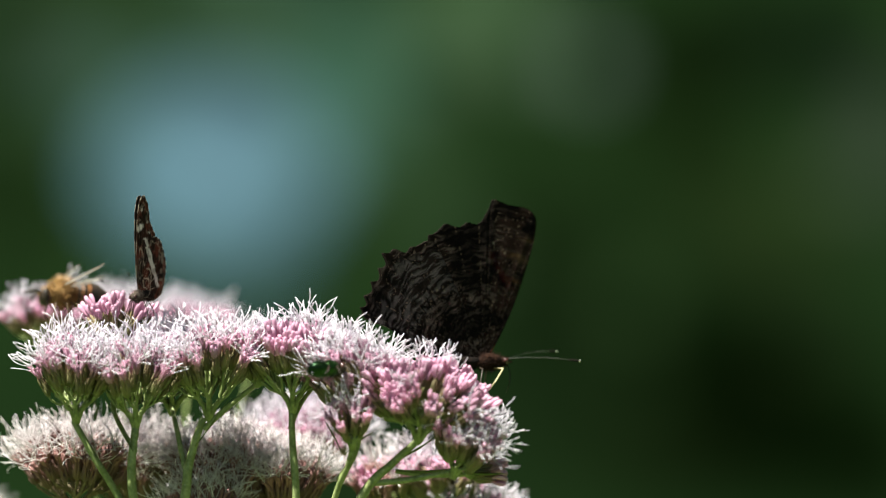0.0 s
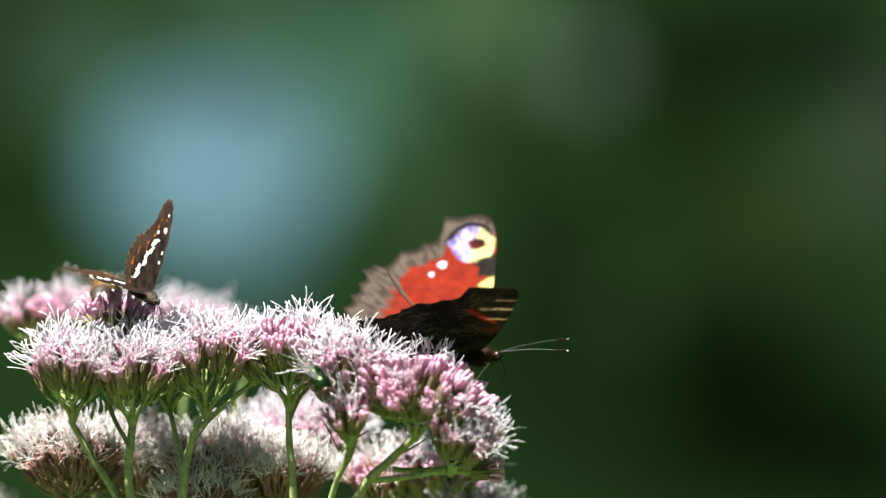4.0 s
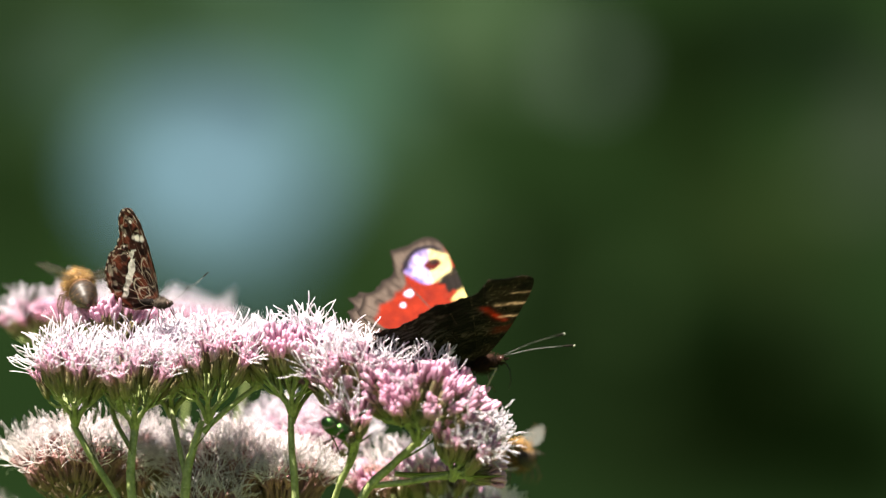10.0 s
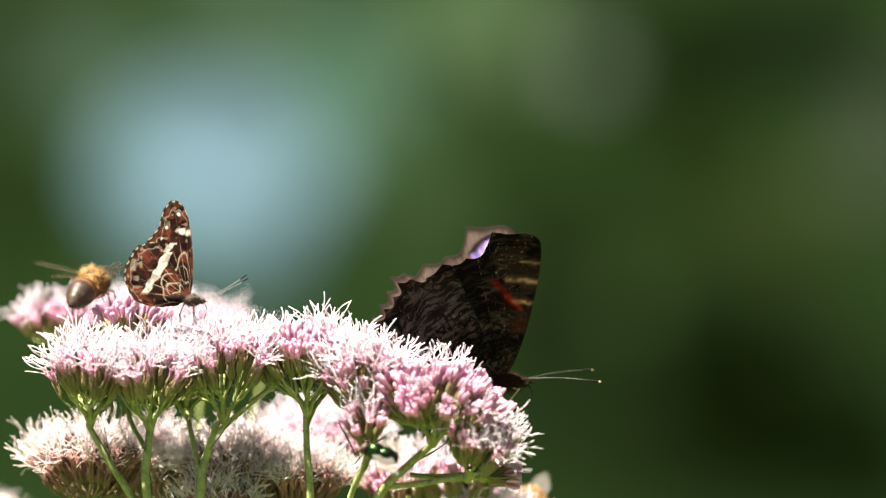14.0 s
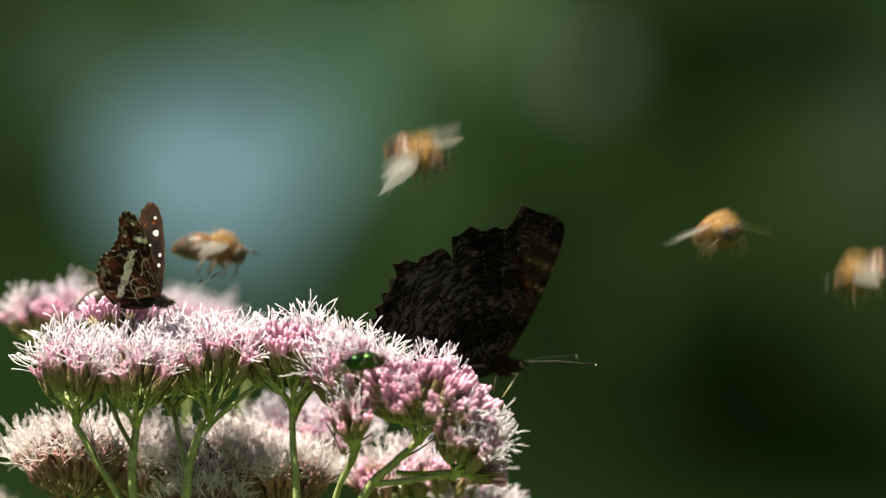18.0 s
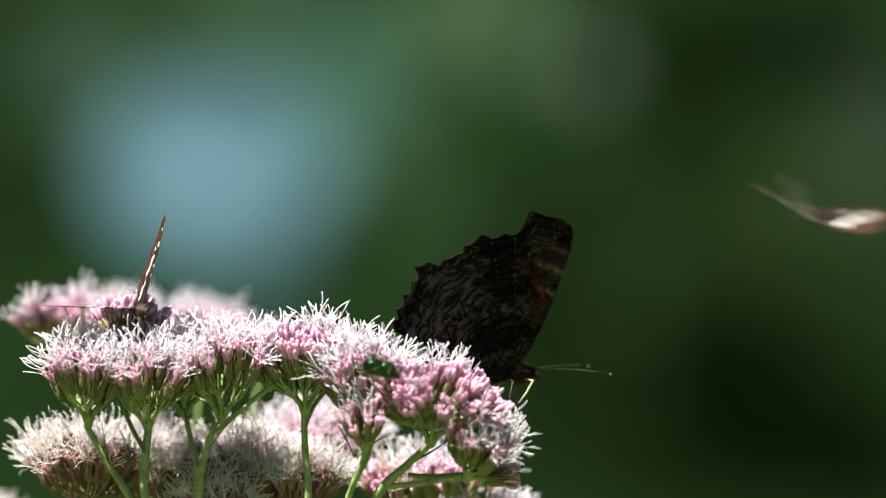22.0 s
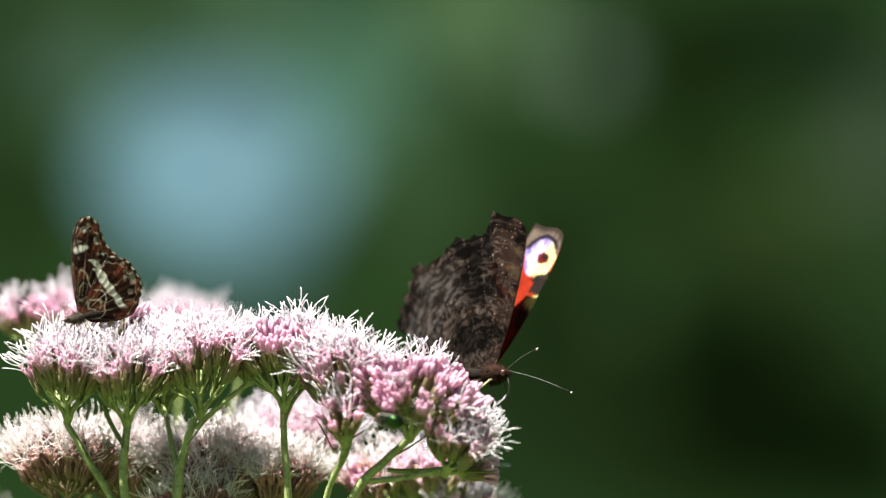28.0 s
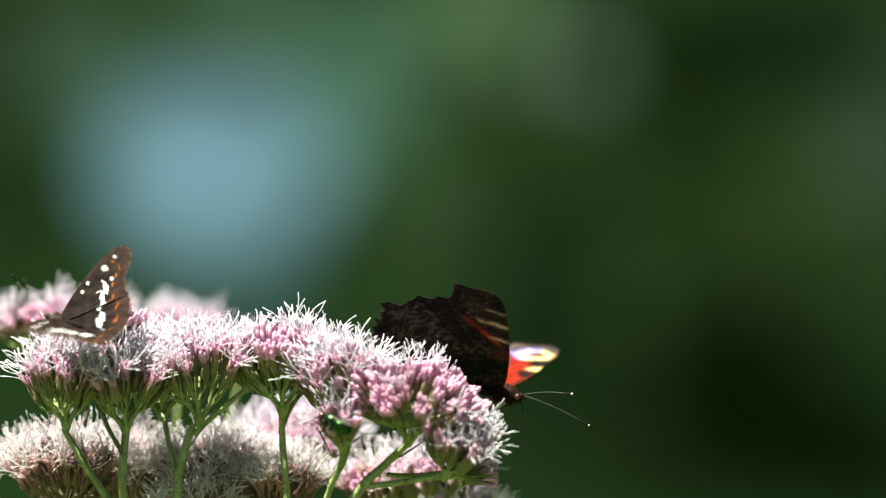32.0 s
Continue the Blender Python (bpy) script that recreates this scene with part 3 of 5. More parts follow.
def wing_mesh(name, outline, side, upper, under, through=None, rings=150, per=13, camber=-0.15, scallop=(0, 0, 0, 0)):
    """A thin double-skinned wing, x forward and y outward (side -1: right, 1: left), its upper side facing z.
    upper and under give the colour at (a, b, s): mm forward, mm outward, and the share of the way to the rim."""
    rim = smooth_outline(outline, per)
    m = len(rim)
    amp, count, lo, hi = scallop
    if amp:
        t = np.linspace(0, 1, m)
        win = np.clip((t - lo) / 0.04, 0, 1) * np.clip((hi - t) / 0.04, 0, 1)
        rim = rim * (1 + (amp * (0.5 - np.abs(np.sin(t * math.pi * count))) * win)[:, None])
    s = np.linspace(0.02, 1, rings) ** 0.85
    a = (s[:, None] * rim[None, :, 0]).ravel()
    b = (s[:, None] * rim[None, :, 1]).ravel()
    ss = np.repeat(s, m)
    ph = np.tile(np.arange(m) / (m - 1), rings)
    z = camber * np.sin(ss * 2.4) * np.sin(ph * math.pi) + 0.06 * np.abs(np.sin(ph * 34)) * ss
    n = len(a)
    co = np.concatenate([np.stack([a, side * b, z + 0.04], 1), np.stack([a, side * b, z - 0.04], 1)]) * MM
    faces = []
    for i in range(rings - 1):
        for k in range(m - 1):
            p = i * m + k
            q = (p, p + m, p + m + 1, p + 1)
            up, dn = q if side > 0 else q[::-1], tuple(x + n for x in (q[::-1] if side > 0 else q))
            faces += [up[::-1], dn[::-1]]
    last = (rings - 1) * m
    for k in range(m - 1):
        p = last + k
        faces.append((p, p + 1, p + 1 + n, p + n))
    me = bpy.data.meshes.new(name)
    me.from_pydata(co.tolist(), [], faces)
    me.materials.append(WING)
    me.polygons.foreach_set("use_smooth", [True] * len(me.polygons))
    col = np.ones((2 * n, 4), np.float32)
    col[:n, :3], col[n:, :3] = upper(a, b, ss, ph), under(a, b, ss, ph)
    at = me.attributes.new("pattern", "FLOAT_COLOR", "POINT")
    at.data.foreach_set("color", col.ravel())
    col[:, :3] = 0.0
    if through:
        col[:n, :3] = col[n:, :3] = through(a, b, ss, ph)
    at = me.attributes.new("through", "FLOAT_COLOR", "POINT")
    at.data.foreach_set("color", col.ravel())
    me.update()
    return me


def wave(a, b, f, seed=0.0):
    return (np.sin(a * f + 1.3 * np.sin(b * f * 0.63 + seed)) + np.sin(b * f * 1.21 + 1.1 * np.sin(a * f * 0.77 + 2 + seed)) + np.sin((a + b) * f * 0.53 + seed * 2)) / 3


def soft(x, lo, hi):
    t = np.clip((x - lo) / (hi - lo), 0, 1)
    return t * t * (3 - 2 * t)


def lay(col, tone, w):
    return col * (1 - w[:, None]) + np.array(tone)[None, :] * w[:, None]


def spot(a, b, x, y, r, edge=0.35):
    d = np.hypot(a - x, b - y) * (1 + 0.7 * (patchy(a, b, 1.2, 41) - 0.5))
    return 1 - soft(d, r - edge, r + edge)


BROWN_MARGIN = (0.066, 0.049, 0.039)


def peacock_fore_upper(a, b, s, ph):
    col = np.tile(np.array((0.14, 0.011, 0.004)), (len(a), 1)) * (1 + 0.12 * wave(a, b, 1.1))[:, None]
    outer = soft(ph, 0.19, 0.25)
    col = lay(col, BROWN_MARGIN, outer * soft(s, 0.83, 0.88))
    col = lay(col, (0.02, 0.014, 0.012), outer * soft(s, 0.975, 0.99))
    col = lay(col, (0.02, 0.014, 0.012), outer * soft(s, 0.83, 0.86) * soft(np.abs(np.sin(ph * 62)), 0.22, 0.05) * 0.7)
    col = lay(col, (0.42, 0.33, 0.14), (1 - soft(ph, 0.02, 0.05)) * soft(s, 0.05, 0.1) * (1 - soft(s, 0.5, 0.55)) * (0.5 + 0.5 * np.sign(np.sin(s * 95))))
    costa = 1 - soft(ph, 0.09, 0.20)
    col = lay(col, (0.012, 0.009, 0.008), costa * soft(s, 0.42, 0.46) * (1 - soft(s, 0.75, 0.8)))
    col = lay(col, (0.008, 0.006, 0.005), spot(a, b, 6.4, 17.0, 2.8, .4))
    col = lay(col, (0.38, 0.30, 0.11), spot(a, b, 5.3, 13.1, 1.5, .5))
    col = lay(col, (0.008, 0.006, 0.005), spot(a, b, 3.7, 10.2, 1.7, .5))
    x, y = 3.8, 22.0
    u, v = a - x + 0.9 * (patchy(a, b, 0.7, 51) - 0.5), b - y + 0.9 * (patchy(a, b, 0.7, 52) - 0.5)
    d, ang = np.hypot(u * 0.80, v * 0.93), np.arctan2(v, u)
    col = lay(col, (0.008, 0.006, 0.01), (1 - soft(d, 3.9, 4.4)) * soft(ang, 0.3, 0.6) * (1 - soft(ang, 2.7, 3.0)))
    gold = soft(ang, -2.3, -1.6) * (1 - soft(ang, 0.7, 1.2))
    streaks = patchy(ang * 5, d * 0.8, 1.0, 53)
    blue = np.array((0.06, 0.055, 0.19))[None] + streaks[:, None] * np.array((0.17, 0.12, 0.15))[None]
    pale = ((1 - soft(ang, 1.9, 2.7)) * soft(ang, 1.0, 1.6) + soft(ang, 2.5, 2.9) + (1 - soft(ang, -2.6, -2.0))) * (1 - soft(d, 2.3, 3.1))
    blue = blue + np.clip(pale, 0, 1)[:, None] * np.array((0.14, 0.115, 0.12))[None]
    tone = gold[:, None] * np.array((0.42, 0.355, 0.17))[None] * (0.7 + 0.5 * streaks)[:, None] + (1 - gold[:, None]) * blue
    w = 1 - soft(d, 3.0, 3.6)
    col = col * (1 - w[:, None]) + tone * w[:, None]
    col = lay(col, (0.40, 0.33, 0.40), spot(a, b, x - 1.9, y + 0.1, 0.8, .6) * 0.8)
    col = lay(col, (0.060, 0.006, 0.004), 1 - soft(np.hypot((u - 0.9) * 0.62, v * 0.95), 0.9, 1.35))
    col = lay(col, (0.010, 0.003, 0.004), 1 - soft(np.hypot((u - 1.5) * 0.7, v - 0.35), 0.45, 0.95))
    col = lay(col, (0.40, 0.36, 0.46), np.maximum(spot(a, b, -2.2, 19.0, 0.8), spot(a, b, -4.6, 17.6, 0.5)))
    rim = outer * soft(s, 0.84, 0.90)
    col = lay(col, (0.016, 0.011, 0.009), rim * soft(patchy(ph * 60, s * 14, 1.0, 55), 0.42, 0.75) * 0.6)
    col = lay(col, (0.014, 0.010, 0.008), outer * soft(s, 0.945, 0.985) * 0.8)
    return np.clip(col * (0.78 + 0.44 * patchy(a, b, 0.9, 56))[:, None], 0.004, 1)


def peacock_hind_upper(a, b, s, ph):
    col = np.tile(np.array((0.13, 0.012, 0.005)), (len(a), 1)) * (1 + 0.15 * wave(a, b, 1.1))[:, None]
    col = lay(col, (0.07, 0.04, 0.03), 1 - soft(s, 0.25, 0.5))
    col = lay(col, BROWN_MARGIN, soft(s, 0.70, 0.80))
    col = lay(col, (0.05, 0.035, 0.03), soft(s, 0.965, 0.985))
    d = np.hypot(a + 10.0, b - 16.6)
    col = lay(col, (0.10, 0.075, 0.055), 1 - soft(d, 2.6, 3.0))
    col = lay(col, (0.008, 0.006, 0.01), 1 - soft(d, 2.2, 2.5))
    col = lay(col, (0.20, 0.22, 0.55), spot(a, b, -11.3, 16.4, 0.5, .3))
    col = lay(col, (0.018, 0.012, 0.010), soft(s, 0.74, 0.82) * soft(patchy(ph * 70, s * 16, 1.0, 57), 0.42, 0.75) * 0.6)
    col = lay(col, (0.014, 0.010, 0.008), soft(s, 0.95, 0.985) * 0.8)
    return np.clip(col * (0.78 + 0.44 * patchy(a, b, 0.9, 58))[:, None], 0.004, 1)


def patchy(a, b, f, seed=0):
    """Smooth random patches, 0 to 1, about 1/f mm across."""
    table = np.random.RandomState(seed).rand(64, 64)
    x, y = a * f + 200.3, b * f + 200.7
    i, k = np.floor(x).astype(int), np.floor(y).astype(int)
    u, v = x - i, y - k
    u, v = u * u * (3 - 2 * u), v * v * (3 - 2 * v)
    p, q, r, t = table[i % 64, k % 64], table[(i + 1) % 64, k % 64], table[i % 64, (k + 1) % 64], table[(i + 1) % 64, (k + 1) % 64]
    return (p * (1 - u) + q * u) * (1 - v) + (r * (1 - u) + t * u) * v


def peacock_under(fore):
    def tone(a, b, s, ph):
        r, turn = np.hypot(a, b), np.arctan2(b, -a)
        r = r + 1.1 * patchy(a, b, 0.45, 1) + 0.4 * patchy(a, b, 1.3, 2)
        streak = 0.5 * patchy(r * 3.0, turn * 8, 1.0, 3) + 0.5 * patchy(r * 5.2, turn * 13, 1.0, 4)
        cloud = 0.6 * patchy(a, b, 0.22, 5) + 0.4 * patchy(a, b, 0.6, 6)
        col = np.tile(np.array((0.0024, 0.0014, 0.0012)), (len(a), 1))
        col = lay(col, (0.015, 0.0088, 0.0070), soft(cloud, 0.36, 0.66) * 0.9)
        col = lay(col, (0.098, 0.074, 0.063), soft(streak, 0.50, 0.68) * (0.16 + 0.74 * soft(cloud, 0.30, 0.62)))
        if fore:
            col = lay(col, (0.036, 0.019, 0.0145), soft(a, -2.0, 4.0) * soft(cloud + 0.3 * streak, 0.45, 0.80) * 0.7)
        else:
            grey = soft(s, 0.52, 0.58) * (1 - soft(s, 0.90, 0.96))
            col = lay(col, (0.100, 0.090, 0.088), grey * (0.06 + 0.84 * soft(streak, 0.44, 0.64)) * (0.2 + 0.8 * cloud))
        edge = 0.57 + 0.13 * (patchy(ph * 26, ph * 0, 1.0, 7) - 0.5) + 0.06 * (patchy(ph * 70, ph * 0, 1.0, 8) - 0.5)
        col = lay(col, (0.0022, 0.0013, 0.0012), np.exp(-((s - edge) / 0.018) ** 2))
        col = lay(col, (0.050, 0.034, 0.027), np.exp(-((s - edge - 0.03) / 0.008) ** 2) * 0.45 * soft(cloud, 0.35, 0.6))
        col = lay(col, (0.0022, 0.0013, 0.0012), np.exp(-((s - 0.925 + 0.01 * np.sin(ph * 110)) / 0.018) ** 2) * 0.8)
        vein = soft(np.abs(np.sin(ph * 31 + 0.4)), 0.10, 0.03)
        col = lay(col, (0.20, 0.14, 0.10), vein * soft(patchy(a, b, 3.2, 9), 0.58, 0.80) * 0.8)
        col = lay(col, (0.30, 0.21, 0.15), soft(patchy(a, b, 4.0, 10), 0.88, 0.95) * 0.8 * soft(cloud, 0.35, 0.6))
        if fore:
            c = (1 - soft(ph, 0.03, 0.06)) * soft(patchy(s * 46, s * 0, 1.0, 11), 0.40, 0.60)
            col = lay(col, (0.34, 0.25, 0.15), c * 0.9)
            col = lay(col, (0.085, 0.055, 0.036), np.maximum(spot(a, b, 5.8, 18.2, 1.1, .9), spot(a, b, 6.8, 22.0, .7, .6)) * (0.3 + 0.6 * streak))
            col = lay(col, (0.3, 0.25, 0.2), np.maximum(spot(a, b, 2.6, 19.2, .18, .14), spot(a, b, 0.2, 20.8, .16, .12)))
        else:
            col = lay(col, (0.24, 0.2, 0.16), spot(a, b, -9.0, 12.5, .18, .14))
        return np.clip(0.52 * col, 0.0006, 1)
    return tone


def peacock_through(a, b, s, ph):
    """What sunlight shows through a forewing: the red and yellow by its front edge."""
    col = np.zeros((len(a), 3))
    way = (b - 13.0) / 6.5
    red = np.exp(-((a - 4.0 + 4.5 * way) / 1.0) ** 2) * soft(way, -0.15, 0.1) * (1 - soft(way, 0.9, 1.15))
    col = lay(col, (0.55, 0.12, 0.05), red * (0.5 + 0.5 * patchy(a, b, 0.9, 31)))
    col = lay(col, (0.30, 0.06, 0.03), soft(a, 0.5, 3.0) * soft(b, 8.5, 9.5) * (1 - soft(b, 11.0, 12.0)) * 0.5)
    for place, width, inner in ((18.2, 0.55, 1.6), (14.0, 0.45, 2.6), (21.9, 0.3, 4.4)):
        bar = np.exp(-((b - place - 0.22 * (7 - a) + 0.5 * (patchy(a, b, 0.8, 32) - 0.5)) / width) ** 2) * soft(a, inner - 0.8, inner + 0.6)
        col = lay(col, (0.80, 0.66, 0.45), bar * (0.45 + 0.55 * patchy(a, b, 1.6, 33)))
    return 0.39 * col


def map_upper(fore):
    def tone(a, b, s, ph):
        col = np.tile(np.array((0.0130, 0.0085, 0.0068)), (len(a), 1)) * (1 + 0.6 * wave(a, b, 2.5))[:, None]
        x = a + 2.6 + 0.55 * (10 - b)
        x = x + 0.32 * np.sign(np.sin(b * 2.3))
        broken = 0.34 + 0.26 * wave(a, b, 2.4)
        w = (1 - soft(np.abs(x), broken, broken + 0.3)) * (1 - soft(b, 9.6, 10.0)) * soft(b, 1.0, 1.6)
        col = lay(col, (0.66, 0.64, 0.60), w)
        col = lay(col, (0.66, 0.63, 0.58), np.maximum.reduce([spot(a, b, -0.9, 11.9, .55, .2), spot(a, b, -1.2, 14.6, .3, .15), spot(a, b, -3.3, 11.0, .32, .15), spot(a, b, 0.0, 8.0, .25, .12), spot(a, b, -0.2, 6.2, .22, .12)]))
        col = lay(col, (0.036, 0.019, 0.013), soft(s, 0.66, 0.90) * (0.3 + 0.7 * patchy(a, b, 0.8, 23)) * (1 - w))
        line = np.exp(-((s - 0.80 + 0.02 * wave(a, b, 2.0)) / 0.02) ** 2) * soft(ph, 0.35, 0.45)
        col = lay(col, (0.26, 0.075, 0.018), line * soft(wave(a, b, 3.1, 2.0), -0.1, 0.3) * 0.8)
        col = lay(col, (0.12, 0.04, 0.015), (1 - soft(ph, 0.01, 0.03)) * (1 - soft(s, 0.6, 0.7)) * float(fore))
        col = lay(col, (0.10, 0.075, 0.055), soft(s, 0.97, 0.985) * (0.5 + 0.5 * np.sign(np.sin(ph * 90))) * 0.6)
        return np.clip(col, 0.004, 1)
    return tone


def map_under(fore):
    def tone(a, b, s, ph):
        cream, brick, dark = (0.37, 0.31, 0.235), (0.088, 0.023, 0.013), (0.016, 0.0065, 0.005)
        col = np.tile(np.array(dark), (len(a), 1)) * (1 + 0.3 * wave(a, b, 2.6))[:, None]
        col = lay(col, brick, soft(wave(a, b, 1.5, 1.0) + 0.5 * wave(a, b, 3.3), -0.25, 0.35) * (1 - 0.85 * soft(s, 0.50, 0.56) * (1 - soft(s, 0.70, 0.76))))
        col = col * (0.45 + 0.9 * patchy(a, b, 1.1, 24))[:, None]
        col = lay(col, cream, soft(patchy(a, b, 1.7, 25), 0.66, 0.90) * 0.35 * soft(s, 0.55, 0.7))
        inner = 1 - soft(s, 0.50, 0.60)
        vein = soft(np.abs(np.sin(ph * math.pi * 6.5 + 0.5)), 0.14, 0.04)
        col = lay(col, cream, vein * (0.10 + 0.72 * inner) * soft(s, 0.06, 0.12))
        for k, r in enumerate((0.20, 0.31, 0.43)):
            w = np.exp(-((s - r - 0.045 * np.sin(ph * 11 + k * 2) - 0.02 * wave(a, b, 2.2, k)) / 0.012) ** 2)
            col = lay(col, cream, w * 0.85 * soft(wave(a, b, 1.4, 3.0 + k), -0.5, 0.0))
        x = a + 2.6 + 0.55 * (10 - b) + (0.30 * np.sign(np.sin(b * 2.3)) if fore else 0.12 * np.sin(b * 3.1))
        edge = (0.44 if fore else 0.62) + 0.5 * (patchy(a, b, 0.9, 21) - 0.5)
        w = (1 - soft(np.abs(x), edge, edge + 0.25)) * (1 - soft(b, 9.6, 10.0)) * soft(b, 0.4, 1.2) * (soft(b, 6.6, 7.2) if fore else 1.0)
        col = lay(col, (0.50, 0.46, 0.40), w * (0.55 + 0.45 * soft(patchy(a, b, 1.6, 26), 0.25, 0.5)))
        col = lay(col, (0.56, 0.51, 0.45), soft(patchy(a, b, 1.5, 27), 0.12, 0.32) * np.maximum.reduce([spot(a, b * 1.25 - 2.97, -0.9, 11.9, .75, .25), spot(a, b, 0.2, 11.6, .5, .25), spot(a, b, -1.4, 14.9, .32, .15), spot(a, b, -3.6, 12.6, .28, .15), spot(a, b, -4.4, 10.6, .3, .15)]))
        col = lay(col, cream, np.exp(-((s - 0.90 - 0.012 * np.sin(ph * 70)) / 0.008) ** 2) * 0.4)
        col = lay(col, (0.03, 0.014, 0.010), soft(s, 0.955, 0.965))
        col = lay(col, cream, soft(s, 0.975, 0.985) * (0.5 + 0.5 * np.sign(np.sin(ph * 90))) * 0.8)
        return np.clip(col, 0.003, 1)
    return tone


def map_through(a, b, s, ph):
    return map_upper(True)(a, b, s, ph) * 0.12


PEACOCK_FORE = [(0.5, 0), (2.6, 3.6), (5.3, 10.4), (7.6, 18.7), (8.5, 23.9), (8.1, 26.4), (6.1, 27.7), (2.8, 27.9), (0.3, 28.5), (-0.8, 27.2), (-1.5, 25.2),
                (-3.7, 24.1), (-6.2, 23.5), (-8.9, 23.2), (-11.2, 22.0), (-12.2, 20.0), (-10.6, 15.0), (-6.7, 8.3), (-2.0, 1.0)]
PEACOCK_HIND = [(0, 0), (-3.6, 9), (-7.0, 17), (-9.5, 21.2), (-12.5, 20.4), (-15.5, 19.6), (-18.6, 19.6), (-19.0, 17.4), (-20.4, 15.0), (-21.8, 13.0),
                (-23.0, 10.6), (-23.6, 9.0), (-22.4, 7.4), (-18, 5.6), (-14, 1.4), (-7, -2.4), (-2, -2.0)]
MAP_FORE = [(0.3, 0), (0.9, 4), (0.9, 9), (0.4, 13.5), (-0.6, 16.4), (-2.0, 17.4), (-3.4, 16.8), (-4.4, 15.0), (-4.9, 13.0), (-6.0, 11.4), (-7.0, 9.8), (-4.0, 5.0), (-1.0, 0.4)]
MAP_HIND = [(0, 0), (-3, 6), (-5.6, 9.6), (-7.8, 9.6), (-9.4, 8.8), (-10.4, 7.2), (-11.3, 5.4), (-11.4, 3.4), (-10.8, 1.6), (-9.4, -0.6), (-6.0, -1.6), (-2, -1.4)]


def leg(points, r, mat, name, parent, m=None, label=""):
    s = Shape()
    s.tube(points, [r] * (len(points) - 1) + [r * 0.6], 5, 0)
    for p in points[1:-1]:
        s.ball(p, (r * 1.25,) * 3, None, 0, 4, 6)
    return part(name, s.mesh(name, [mat]), parent, m, label)


